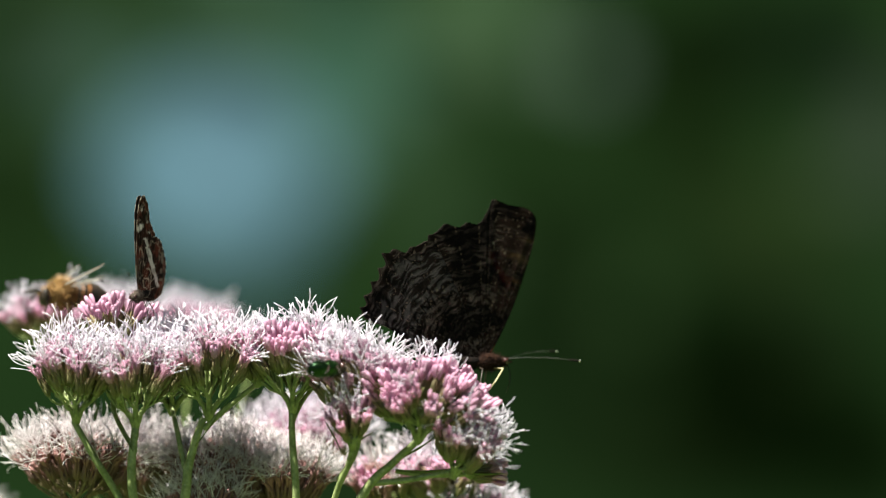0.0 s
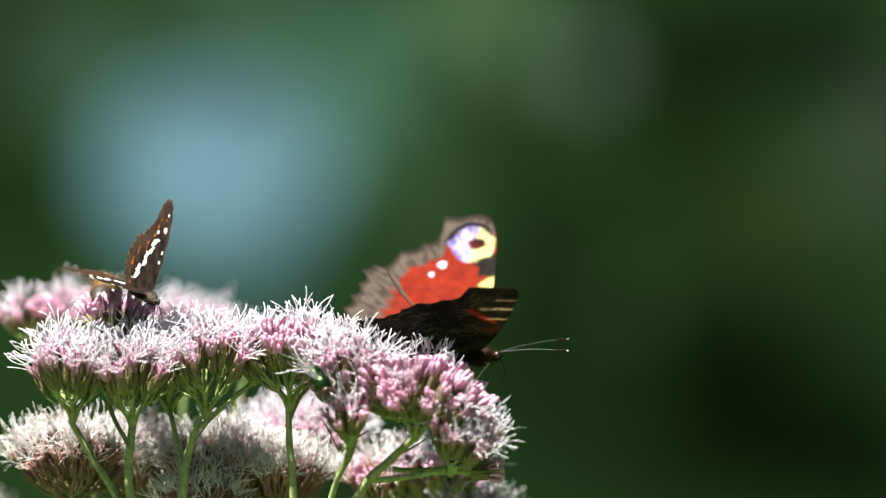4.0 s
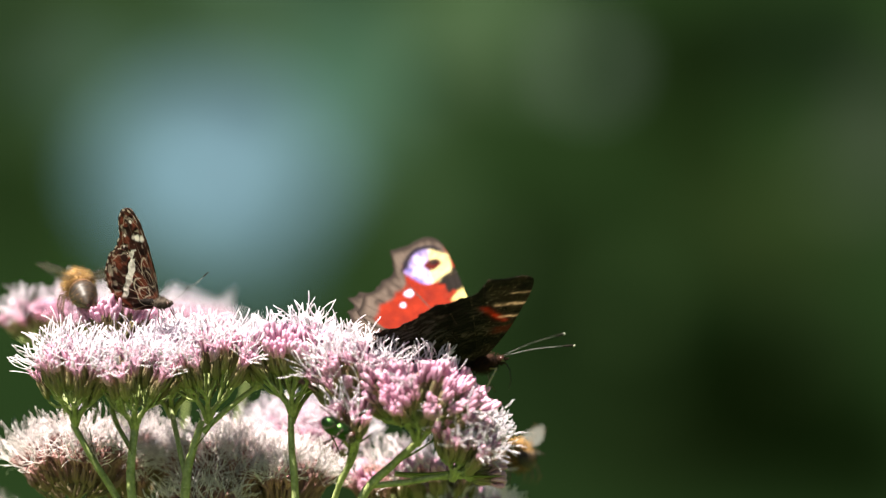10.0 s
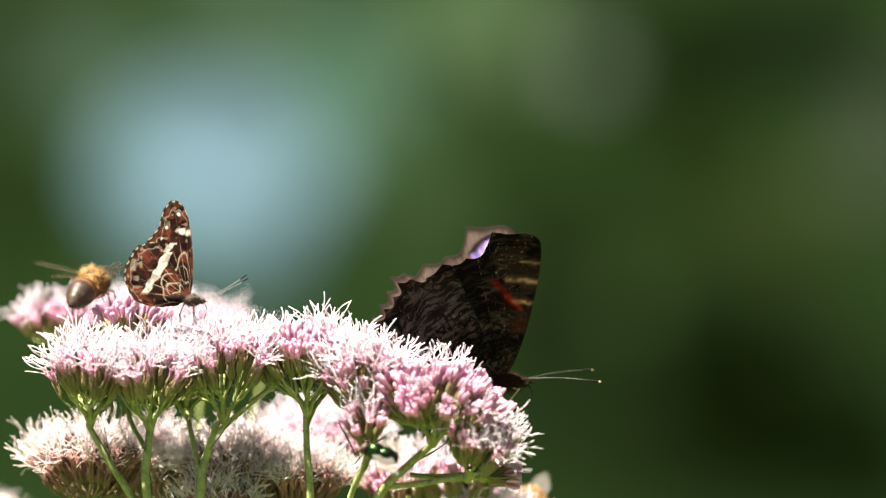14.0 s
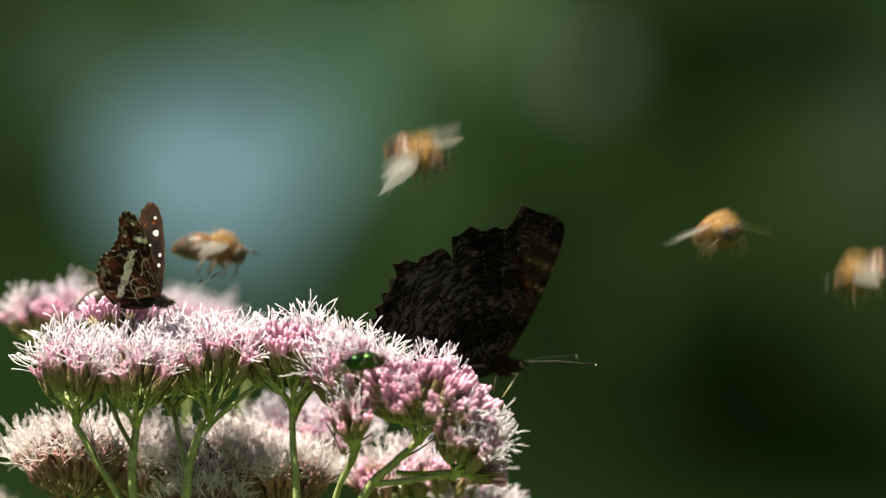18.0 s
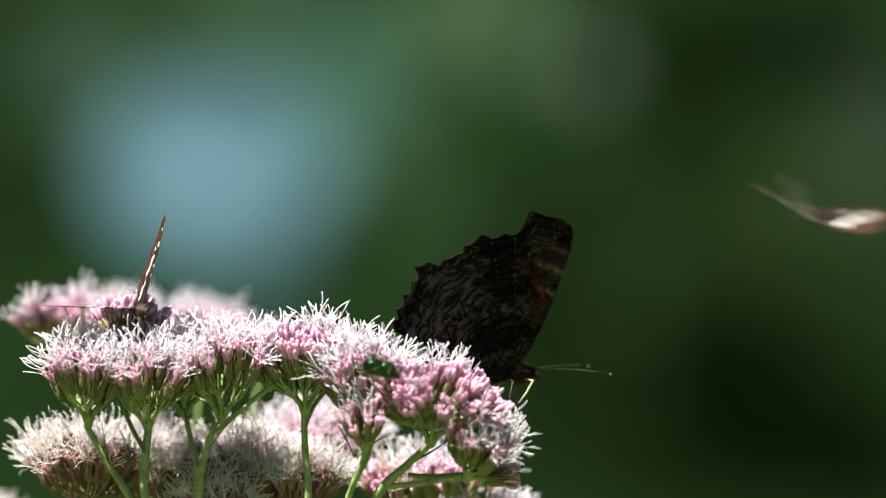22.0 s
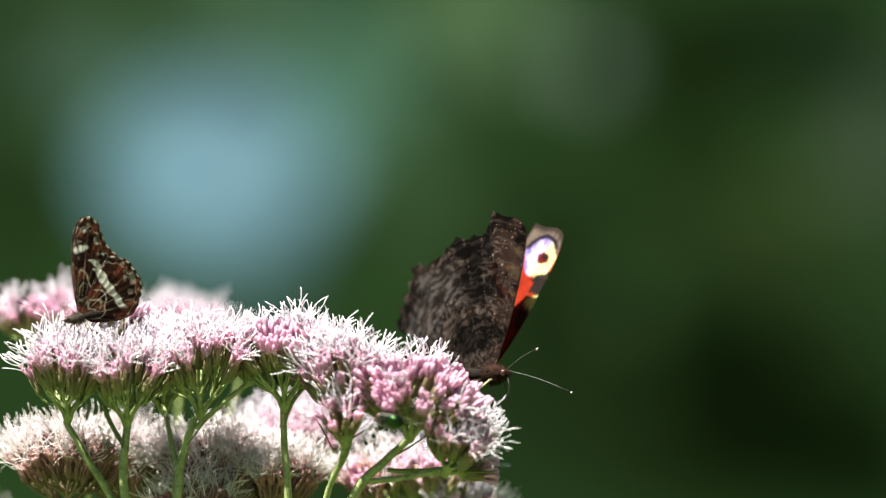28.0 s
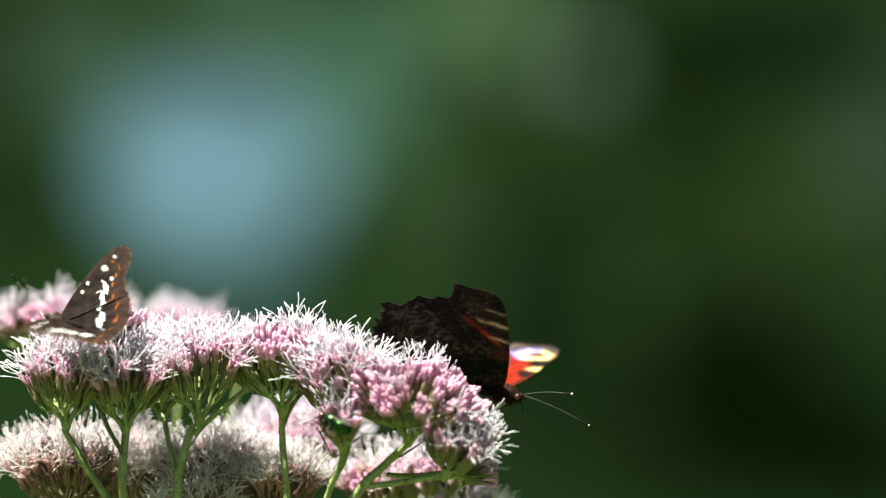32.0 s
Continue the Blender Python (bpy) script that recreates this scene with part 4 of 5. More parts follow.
def butterfly(name, label, fore, hind, fu, fd, hu, hd, k, fur, seed, scallop, through, fine=(150, 13)):
    """k: body size. Head towards x, wings hinged on the body's axis. Returns the thing and its wings (right fore, right hind, left fore, left hind)."""
    thing = new(name)
    tagged(thing, label, "butterfly")
    rng = random.Random(seed)
    s = Shape()
    s.ball((1.0 * k, 0, -0.6 * k), (2.6 * k, 1.5 * k, 1.6 * k), None, 0, 10, 14)
    s.hairs((1.0 * k, 0, -0.6 * k), (2.5 * k, 1.45 * k, 1.55 * k), 420, 1.1 * k, 0, rng, 0.07 * k, lean=(-0.5, 0, 0))
    part("thorax", s.mesh("thorax", [fur]), thing)
    s = Shape()
    path = [(-0.8 * k, 0, -0.6 * k), (-3.3 * k, 0, -0.6 * k), (-5.8 * k, 0, -0.5 * k), (-8.2 * k, 0, -0.4 * k), (-10.0 * k, 0, -0.3 * k)]
    if seed == 6:
        path = [(0.7 * p[0], p[1], p[2] + 0.5 * k) for p in path]
    s.tube(path, [0.8 * k, 1.05 * k, 1.0 * k, 0.75 * k, 0.25 * k], 12, 0)
    for p in path[1:4]:
        s.hairs(p, (1.5 * k, 1.0 * k, 1.0 * k), 90, 0.5 * k, 0, rng, 0.06 * k, lean=(-0.8, 0, 0))
    part("abdomen", s.mesh("abdomen", [FUR]), thing)
    s = Shape()
    s.ball((3.9 * k, 0, -0.7 * k), (0.9 * k, 0.95 * k, 0.85 * k), None, 0, 8, 10)
    s.hairs((3.9 * k, 0, -0.7 * k), (0.85 * k, 0.9 * k, 0.8 * k), 120, 0.6 * k, 0, rng, 0.06 * k, lean=(0.5, 0, 0))
    s.tube([(4.5 * k, 0.15 * k, -0.9 * k), (5.6 * k, 0.2 * k, -0.7 * k)], [0.25 * k, 0.1 * k], 5, 0)
    s.tube([(4.5 * k, -0.15 * k, -0.9 * k), (5.6 * k, -0.2 * k, -0.7 * k)], [0.25 * k, 0.1 * k], 5, 0)
    head = part("head", s.mesh("head", [fur]), thing)
    for y in (-1, 1):
        s = Shape()
        s.ball((4.1 * k, 0.75 * k * y, -0.55 * k), (0.55 * k, 0.42 * k, 0.6 * k), None, 0, 8, 10)
        part("eye", s.mesh("eye", [EYE_BROWN]), head)
        s = Shape()
        base, tip = Vector((4.5 * k, 0.4 * k * y, -0.1 * k)), Vector((16.8 * k, 4.6 * k * y, ((-0.3 + 1.3 * y) if seed == 5 else (6.5 + 0.8 * y)) * k))
        pts = [base.lerp(tip, i / 8) + Vector((0, 0, (0.4 if seed == 5 else -0.5) * k * math.sin(i / 8 * math.pi))) for i in range(9)]
        s.tube(pts[:8], [(0.065 if seed == 5 else 0.055) * k] * 8, 5, 0)
        s.tube([pts[7].lerp(pts[6], 0.2), pts[7], pts[7].lerp(pts[8], 0.5), pts[8]], [0.08 * k, 0.15 * k, 0.2 * k, 0.17 * k], 6, 1)
        antenna = part("antenna", s.mesh("antenna", [ANTENNA if seed == 5 else PALE_ANTENNA, FUR]), thing)
        s = Shape()
        s.ball(pts[-1], (0.24 * k, 0.17 * k, 0.17 * k), None, 0, 6, 8)
        part("antenna_tip", s.mesh("antenna_tip", [CLUB if seed == 5 else CHITIN]), antenna, None, "pale tip" if seed == 5 else "dark club")
        for q, x in enumerate((0.6, -1.2)):
            if seed == 5 and q == 0 and y < 0:
                leg([(1.6, -0.8, -1.7), (2.6, -2.4, -1.9), (0.6, -3.6, -4.0), (-1.0, -4.0, -5.6)], 0.15, PALE_LEG, "leg", thing, None, "pale foreleg")
                continue
            leg([(x * k, 0.8 * k * y, -1.6 * k), ((x + 0.9 - q) * k, 2.2 * k * y, -1.9 * k), ((x + 1.0 - 2.2 * q) * k, 3.2 * k * y, -4.6 * k), ((x + 1.6 - 2.6 * q) * k, 3.6 * k * y, -6.4 * k)],
                0.14 * k, CHITIN, "leg", thing)
    s = Shape()
    s.tube([(4.6 * k, 0, -1.3 * k), (5.2 * k, 0, -2.6 * k), (5.0 * k, 0, -4.6 * k), (4.2 * k, 0, -6.2 * k)], [0.12 * k, 0.1 * k, 0.08 * k, 0.05 * k], 5, 0)
    part("proboscis", s.mesh("proboscis", [CHITIN]), thing)
    wings = []
    for side in (-1, 1):
        wings.append(part("forewing", wing_mesh("forewing", fore, side, fu, fd, through, *fine, scallop=scallop[0]), thing))
        wings.append(part("hindwing", wing_mesh("hindwing", hind, side, hu, hd, None, *fine, camber=-0.1, scallop=scallop[1]), thing))
    return thing, wings


peacock, peacock_wings = butterfly(
    "peacock_butterfly", "dark butterfly with red eyespotted wings, black beneath, on the pink flowers", PEACOCK_FORE, PEACOCK_HIND,
    peacock_fore_upper, peacock_under(True), peacock_hind_upper, peacock_under(False), 1.0, RUST_FUR, 5, ((0.032, 11, 0.42, 0.86), (0.045, 15, 0.25, 0.70)), peacock_through)
map_fly, map_wings = butterfly(
    "map_butterfly", "small brown butterfly with white-banded wings on the white flowers", MAP_FORE, MAP_HIND,
    map_upper(True), map_under(True), map_upper(False), map_under(False), 0.62, GREY_FUR, 6, ((0.012, 11, 0.4, 0.85), (0.018, 15, 0.25, 0.75)), map_through)


def white_wing(fore):
    def tone(a, b, s, ph):
        col = np.tile(np.array((0.72, 0.71, 0.62)), (len(a), 1)) * (0.92 + 0.16 * patchy(a, b, 0.5, 61))[:, None]
        col = lay(col, (0.30, 0.29, 0.22), (1 - soft(s, 0.08, 0.3)) * 0.6)
        if fore:
            col = lay(col, (0.06, 0.055, 0.05), soft(b - 0.3 * a, 19.5, 21.0) * soft(s, 0.78, 0.86))
            col = lay(col, (0.06, 0.055, 0.05), spot(a, b, -2.4, 13.6, 1.0))
        return np.clip(col, 0.01, 1)
    return tone


def white_through(a, b, s, ph):
    return np.tile(np.array((0.16, 0.16, 0.13)), (len(a), 1))


WHITE_FORE = [(0.5, 0), (2.2, 6), (3.4, 13), (3.2, 19), (1.6, 22.5), (-0.6, 23.0), (-3.0, 20.5), (-5.4, 16.8), (-7.4, 13.2), (-5.6, 7.4), (-2.0, 1.0)]
WHITE_HIND = [(0, 0), (-3.4, 8), (-6.4, 14.2), (-9.6, 15.6), (-13.0, 14.2), (-15.2, 10.8), (-15.8, 6.8), (-14.2, 2.6), (-9.0, -1.2), (-2, -1.6)]
white, white_wings = butterfly(
    "white_butterfly", "cream-white butterfly with dark wing tips, flying past", WHITE_FORE, WHITE_HIND,
    white_wing(True), white_wing(True), white_wing(False), white_wing(False), 0.8, GREY_FUR, 7, ((0, 0, 0, 0), (0, 0, 0, 0)), white_through, (40, 6))


def passing(model, wings, label):
    """A second butterfly of the same kind, which flies past."""
    ob = copy_thing(model, Matrix.Identity(4))
    tagged(ob, label, "butterfly")
    return ob, [next(c for c in ob.children if c.data == w.data) for w in wings]


red_flyer, red_flyer_wings = passing(peacock, peacock_wings, "red eyespotted butterfly in flight with spread wings")
brown_flyer, brown_flyer_wings = passing(map_fly, map_wings, "small brown and white butterfly in flight")


# ---- the fly and the bees ----
def insect_wing(length, width):
    s = Shape()
    rim = [(length * t, width * math.sin(math.pi * t ** 0.7) * 0.55) for t in [i / 10 for i in range(11)]]
    rim += [(length * t, -width * math.sin(math.pi * t ** 0.8) * 0.45) for t in [i / 10 for i in range(9, 0, -1)]]
    for z in (0.02, -0.02):
        s.v += [Vector((x, y, z)) for x, y in rim]
    n = len(rim)
    s.f += [tuple(range(n)), tuple(range(2 * n - 1, n - 1, -1))] + [(i, (i + 1) % n, (i + 1) % n + n, i + n) for i in range(n)]
    s.m += [0] * (n + 2)
    for y0, y1 in ((0.25, 0.4), (0.05, 0.1), (-0.1, -0.25)):
        s.tube([(0, 0, 0), (length * 0.5, width * y0, 0.01), (length * 0.9, width * y1, 0.01)], 0.035, 3, 1)
    return s.mesh("wing", [MEMBRANE, LEG], smooth=False)


def make_fly():
    thing = new("green_bottle_fly")
    tagged(thing, "shiny metallic green fly with clear wings, walking on the flowers", "fly")
    rng = random.Random(9)
    s = Shape()
    s.ball((-1.7, 0, 0.15), (2.3, 1.7, 1.5), None, 0, 12, 16)
    s.hairs((-1.7, 0, 0.15), (2.2, 1.65, 1.45), 70, 0.5, 1, rng, 0.035, lean=(-0.8, 0, 0))
    part("abdomen", s.mesh("abdomen", [GREEN_METAL, CHITIN]), thing, None, "metallic green")
    s = Shape()
    s.ball((0.3, 0, 0.3), (2.0, 1.6, 1.5), None, 0, 12, 16)
    s.hairs((0.6, 0, 0.3), (1.6, 1.45, 1.4), 70, 0.6, 1, rng, 0.035)
    part("thorax", s.mesh("thorax", [GREEN_METAL, CHITIN]), thing)
    s = Shape()
    s.ball((2.3, 0, 0.1), (0.8, 1.15, 1.0), None, 0, 8, 12)
    head = part("head", s.mesh("head", [CHITIN]), thing)
    for y in (-1, 1):
        s = Shape()
        s.ball((2.45, 0.75 * y, 0.3), (0.65, 0.55, 0.8), None, 0, 8, 10)
        part("eye", s.mesh("eye", [EYE_BROWN]), head, None, "dark red")
        part("wing", insect_wing(6.6, 3.0), thing, pose(0.0006, 0.0008 * y, 0.0012, 12 * y, 4, 180 - 22 * y))
        for x, f in ((1.7, 1.3), (0.9, 0.0), (0.1, -1.4)):
            leg([(x, 0.8 * y, -0.5), (x + 0.5 * f, 2.0 * y, -0.2), (x + 0.9 * f, 2.5 * y, -1.6), (x + 1.5 * f, 2.9 * y, -2.4)], 0.13, CHITIN, "leg", thing)
    return thing


def make_bee():
    thing = new("honey_bee")
    tagged(thing, "tan furry honey bee with a striped abdomen and clear wings", "bee", "bees at the flowers")
    rng = random.Random(12)
    s = Shape()
    s.ball((0, 0, 0), (2.1, 1.9, 1.9), None, 0, 10, 14)
    s.hairs((0, 0, 0), (2.0, 1.95, 1.95), 800, 1.3, 0, rng, 0.06)
    s.ball((-0.1, 0, 1.25), (0.95, 0.9, 0.8), None, 1, 8, 12)
    part("thorax", s.mesh("thorax", [TAN_FUR, CHITIN]), thing)
    s = Shape()
    rings = [(-1.6, 1.2), (-2.4, 1.8), (-3.3, 2.05), (-4.3, 2.1), (-5.3, 1.9), (-6.3, 1.5), (-7.3, 0.9), (-8.0, 0.25)]
    for (x, r), (x2, r2) in zip(rings, rings[1:]):
        z, z2, xm, rm = -0.1 * x * x * 0.25 - 0.1, -0.1 * x2 * x2 * 0.25 - 0.1, x + 0.6 * (x2 - x), r + 0.6 * (r2 - r) + 0.06
        zm = z + 0.6 * (z2 - z)
        s.tube([(x, 0, z), (xm, 0, zm)], [r, rm], 14, 1 if x > -4 else 0, False)
        s.tube([(xm, 0, zm), (x2, 0, z2)], [rm, r2], 14, 0, False)
        s.hairs((x, 0, z), (0.5, r, r), 60, 0.5, 2, rng, 0.05, lean=(-1.2, 0, 0))
    part("abdomen", s.mesh("abdomen", [CHITIN, AMBER, TAN_FUR]), thing, None, "amber and dark brown stripes")
    s = Shape()
    s.ball((2.7, 0, -0.5), (0.9, 1.55, 1.35), None, 0, 8, 12)
    s.hairs((2.7, 0, -0.4), (0.85, 1.4, 1.25), 120, 0.6, 1, rng, 0.05)
    head = part("head", s.mesh("head", [CHITIN, TAN_FUR]), thing)
    for y in (-1, 1):
        s = Shape()
        s.ball((2.8, 1.15 * y, -0.3), (0.6, 0.5, 1.05), None, 0, 8, 10)
        part("eye", s.mesh("eye", [CHITIN]), head)
        s = Shape()
        s.tube([(3.3, 0.4 * y, 0.1), (4.3, 0.8 * y, 0.7), (5.4, 1.5 * y, 0.2)], [0.12, 0.12, 0.14], 5, 0)
        part("antenna", s.mesh("antenna", [CHITIN]), thing)
        part("wing", insect_wing(8.6, 3.0), thing, pose(0.0004, 0.0013 * y, 0.0012, 25 * y, -22, 90 * y + 40 * y))
        part("wing", insect_wing(6.0, 2.2), thing, pose(-0.0006, 0.0013 * y, 0.001, 25 * y, -14, 90 * y + 62 * y))
        for x, f in ((1.2, 1.0), (0.0, -0.3), (-1.0, -1.6)):
            leg([(x, 1.0 * y, -1.3), (x + 0.5 * f, 2.4 * y, -1.6), (x + 0.8 * f, 2.7 * y, -3.2), (x + 0.6 * f - 0.6, 2.5 * y, -4.4)], 0.15, LEG, "leg", thing)
    for piece in thing.children_recursive:
        piece.data.transform(Matrix.Scale(1.2, 4))
        piece.location = piece.location * 1.2
    return thing


fly = make_fly()
bee = make_bee()
bees = [bee] + [copy_thing(bee, Matrix.Identity(4)) for _ in range(8)]


# ---- movement ----
# the swaying of the flowers: seconds, mm to the right, mm down, degrees clockwise
SWAY = [
    (0, 0, 0, 0),
    (0.5, 0.19, 0.23, -0.13),
    (1, 0.42, 0.3, 0.12),
    (1.5, -0, 0.11, 0.09),
    (2, 0.25, 0.31, -0.02),
    (2.5, 1.72, 0.63, 0.06),
    (3, 0.15, 0.05, -0.02),
    (3.5, -1.21, -0.41, -0.27),
    (5.5, 1.3, -0.17, -0.07),
    (6, 0.88, -0.1, -0.06),
    (6.5, 0.61, -0.1, -0.04),
    (7, 0.73, 0.17, 0.01),
    (7.5, 1.55, 0.47, 0.06),
    (8, -0.43, -0.01, -0.06),
    (8.5, -1.06, -0.24, -0.22),
    (9, 0.95, 0.28, -0.13),
    (9.5, 0.27, 0.21, -0.08),
    (10, -0.16, 0.45, -0.09),
    (10.5, 0.15, 0.3, -0.2),
    (11, 0.23, 0.24, -0.22),
    (11.5, -0.34, 0.18, -0.24),
    (12, 0.17, 0.12, 0.05),
    (12.5, 1.28, 0.14, 0.03),
    (13, 1.36, 0.27, -0.07),
    (13.5, 2.08, 0.43, -0.12),
    (15.5, 3.91, 1.05, 0.54),
    (16, 3.02, 0.78, 0.52),
    (16.5, -1.86, 0.18, -0.53),
    (17, 4.94, 1.86, 0.14),
    (17.5, 8.14, 2.21, 1.11),
    (18, 0.1, 0.13, 0.03),
    (18.5, 1.22, 0.63, -0.21),
    (19, 6.56, 1.6, 0.64),
    (19.5, 2.45, 0.48, 0.23),
    (20, 0.37, 0.27, -0.39),
    (20.5, 4.12, 1.14, 0.27),
    (21, 3.02, 0.87, 0.08),
    (21.5, 0.13, 0.3, -0.41),
    (22, 2.2, 0.61, 0),
    (22.5, 2.58, 0.68, 0.27),
    (23, 0.28, -0.04, -0.18),
    (23.5, 0.41, -0.03, -0.2),
    (24, -0.21, 0.2, -0.25),
    (24.5, -2.94, -0.15, -0.64),
    (25, -0.38, 0.37, -0.2),
    (25.5, 2.95, 1.34, 0.23),
    (26, 2.23, 1.25, 0.1),
    (26.5, 0.14, 0.45, -0.06),
    (28.5, -2.05, -0.41, -0.26),
    (29, -2.27, 0.16, -0.52),
    (29.5, -2.26, 0.7, -0.79),
    (30, -3.01, 0.47, -0.71),
    (30.5, -3.04, 0.39, -0.6),
    (31, -2.64, 0.55, -0.83),
    (31.5, -1.81, 0.7, -0.67),
    (32, -1.81, 0.85, -0.72),
]
# seconds, then in the still flowers' field: mm right and up of the middle, yaw, pitch up, roll, right and left wing raised, right and left forewing swept
PEACOCK = [
    (0, 7.2, -19.4, 25, 1, -2, 89, 89, 6, 6),
    (0.5, 7.2, -19.2, 24, 1, -2, 89, 89, 6, 6),
    (1, 7.2, -18.8, -4, 0, 1, 42, 89, 1, -1),
    (1.5, 7, -19, 8, 2, 0, 60, 80, 0, 0),
    (2, 5.4, -18.8, -8, 4, 0, 25, 64, 4, -7),
    (2.5, 5.4, -18.8, -8, 4, 0, 27, 64, 4, -7),
    (3, 5.8, -18.9, -7, 5, 0, 23, 62, 3, -8),
    (5.5, 6.5, -18.9, 3, 6, 0, 28, 62, 3, -6),
    (6, 7.3, -18.1, 11, 4, 0, 61, 71, -5, -1),
    (6.5, 5.6, -18.2, 5, 12, 0, 41, 58, 6, -10),
    (7, 5.0, -18.3, 4, 16, 0, 37, 58, 8, -15.5),
    (8, 4.9, -17.7, 5, 18, 0, 36, 53, 10, -18),
    (9, 5.5, -19.2, 4, 11, 0, 30, 50, 7, -23),
    (10, 6.4, -19.4, 7, 13, 0, 31, 56, 4, -19),
    (11, 7.1, -21.1, 3, 8, 0, 35, 64, 6, -16),
    (12, 7.8, -21.9, 0, 7, 0, 32, 55, -1, -13),
    (12.5, 8.2, -23.2, -2, 5, 0, 42, 56, 0, -13),
    (13, 7.9, -24.3, -3, 3, 0, 48, 57, 0, -14),
    (13.5, 8, -22.8, 2, 2, 0, 62, 72, -4, -10),
    (15.5, 8.2, -21, 18, 0, -1, 82, 88, -8, -10),
    (16, 8.4, -20.6, 24, -1, -2, 89, 89, -13, -13),
    (17, 8.6, -20.8, 22, -1, 0, 89, 89, -10, -10),
    (18, 9.7, -20.1, 20, 4, 4, 89, 89, 12, 12),
    (19, 10, -21.9, 24, 0, 4, 89, 89, 9, 9),
    (20, 10, -20.4, 22, 2, 6, 89, 89, 9, 10),
    (20.5, 9.8, -20.4, 14, 2, 48, 89, 89, 9, 10),
    (21, 8.1, -18.9, 27, 7, 0, 83, 85, 7, 10),
    (22, 10.4, -20.7, 24, 2, 4, 89, 89, 7, 7),
    (23, 11.3, -22.3, 21, -5, 6, 89, 89, 8, 8),
    (23.3, 11.3, -22.2, 0, -2, 2, 48, 56, 4, 0),
    (23.5, 11.2, -22.2, -4, 0, 0, 36, 44, 2, -4),
    (23.7, 11.2, -22.3, -2, -1, 2, 42, 50, 3, -2),
    (24, 11.6, -22.4, 14, -3, 6, 75, 91, 0, 3),
    (24.5, 11.8, -22, 14, -3, 6, 89, 90, 6, 6),
    (24.7, 11.4, -22, 8, -2, 5, 88, 90, 5, 5),
    (25, 10.5, -22, -41, 0, 0, 44, 39, 10, -11),
    (26, 10.5, -22.8, -36, 3, 0, 52, 24, -2, -9),
    (26.5, 10.4, -22.6, -36, 3, 0, 62, 26, 0, -9),
    (28.5, 9.6, -21.4, -50, 2, -8, 89, 89, 8, 7),
    (29, 9.4, -21.4, -48, 3, -11, 89, 89, 8, 7),
    (30, 8.4, -21.6, -55, 5, -12, 89, 89, 7, 7),
    (30.5, 8.6, -21.9, -54, 4, -12, 89, 89, 7, 7),
    (31, 9.8, -24.1, -45, -9, -1, 87, 41, 1, -6),
    (31.3, 10.2, -24.1, -42, -9, 0, 80, 36, 1, -8),
    (31.5, 10.6, -24.1, -38, -9, 0, 68, 30, 0, -12),
    (31.7, 11.2, -24.1, -32, -9, 0, 52, 22, -1, -18),
    (32, 11.8, -24.1, -28, -9, 0, 43, 14, -2, -23),
]
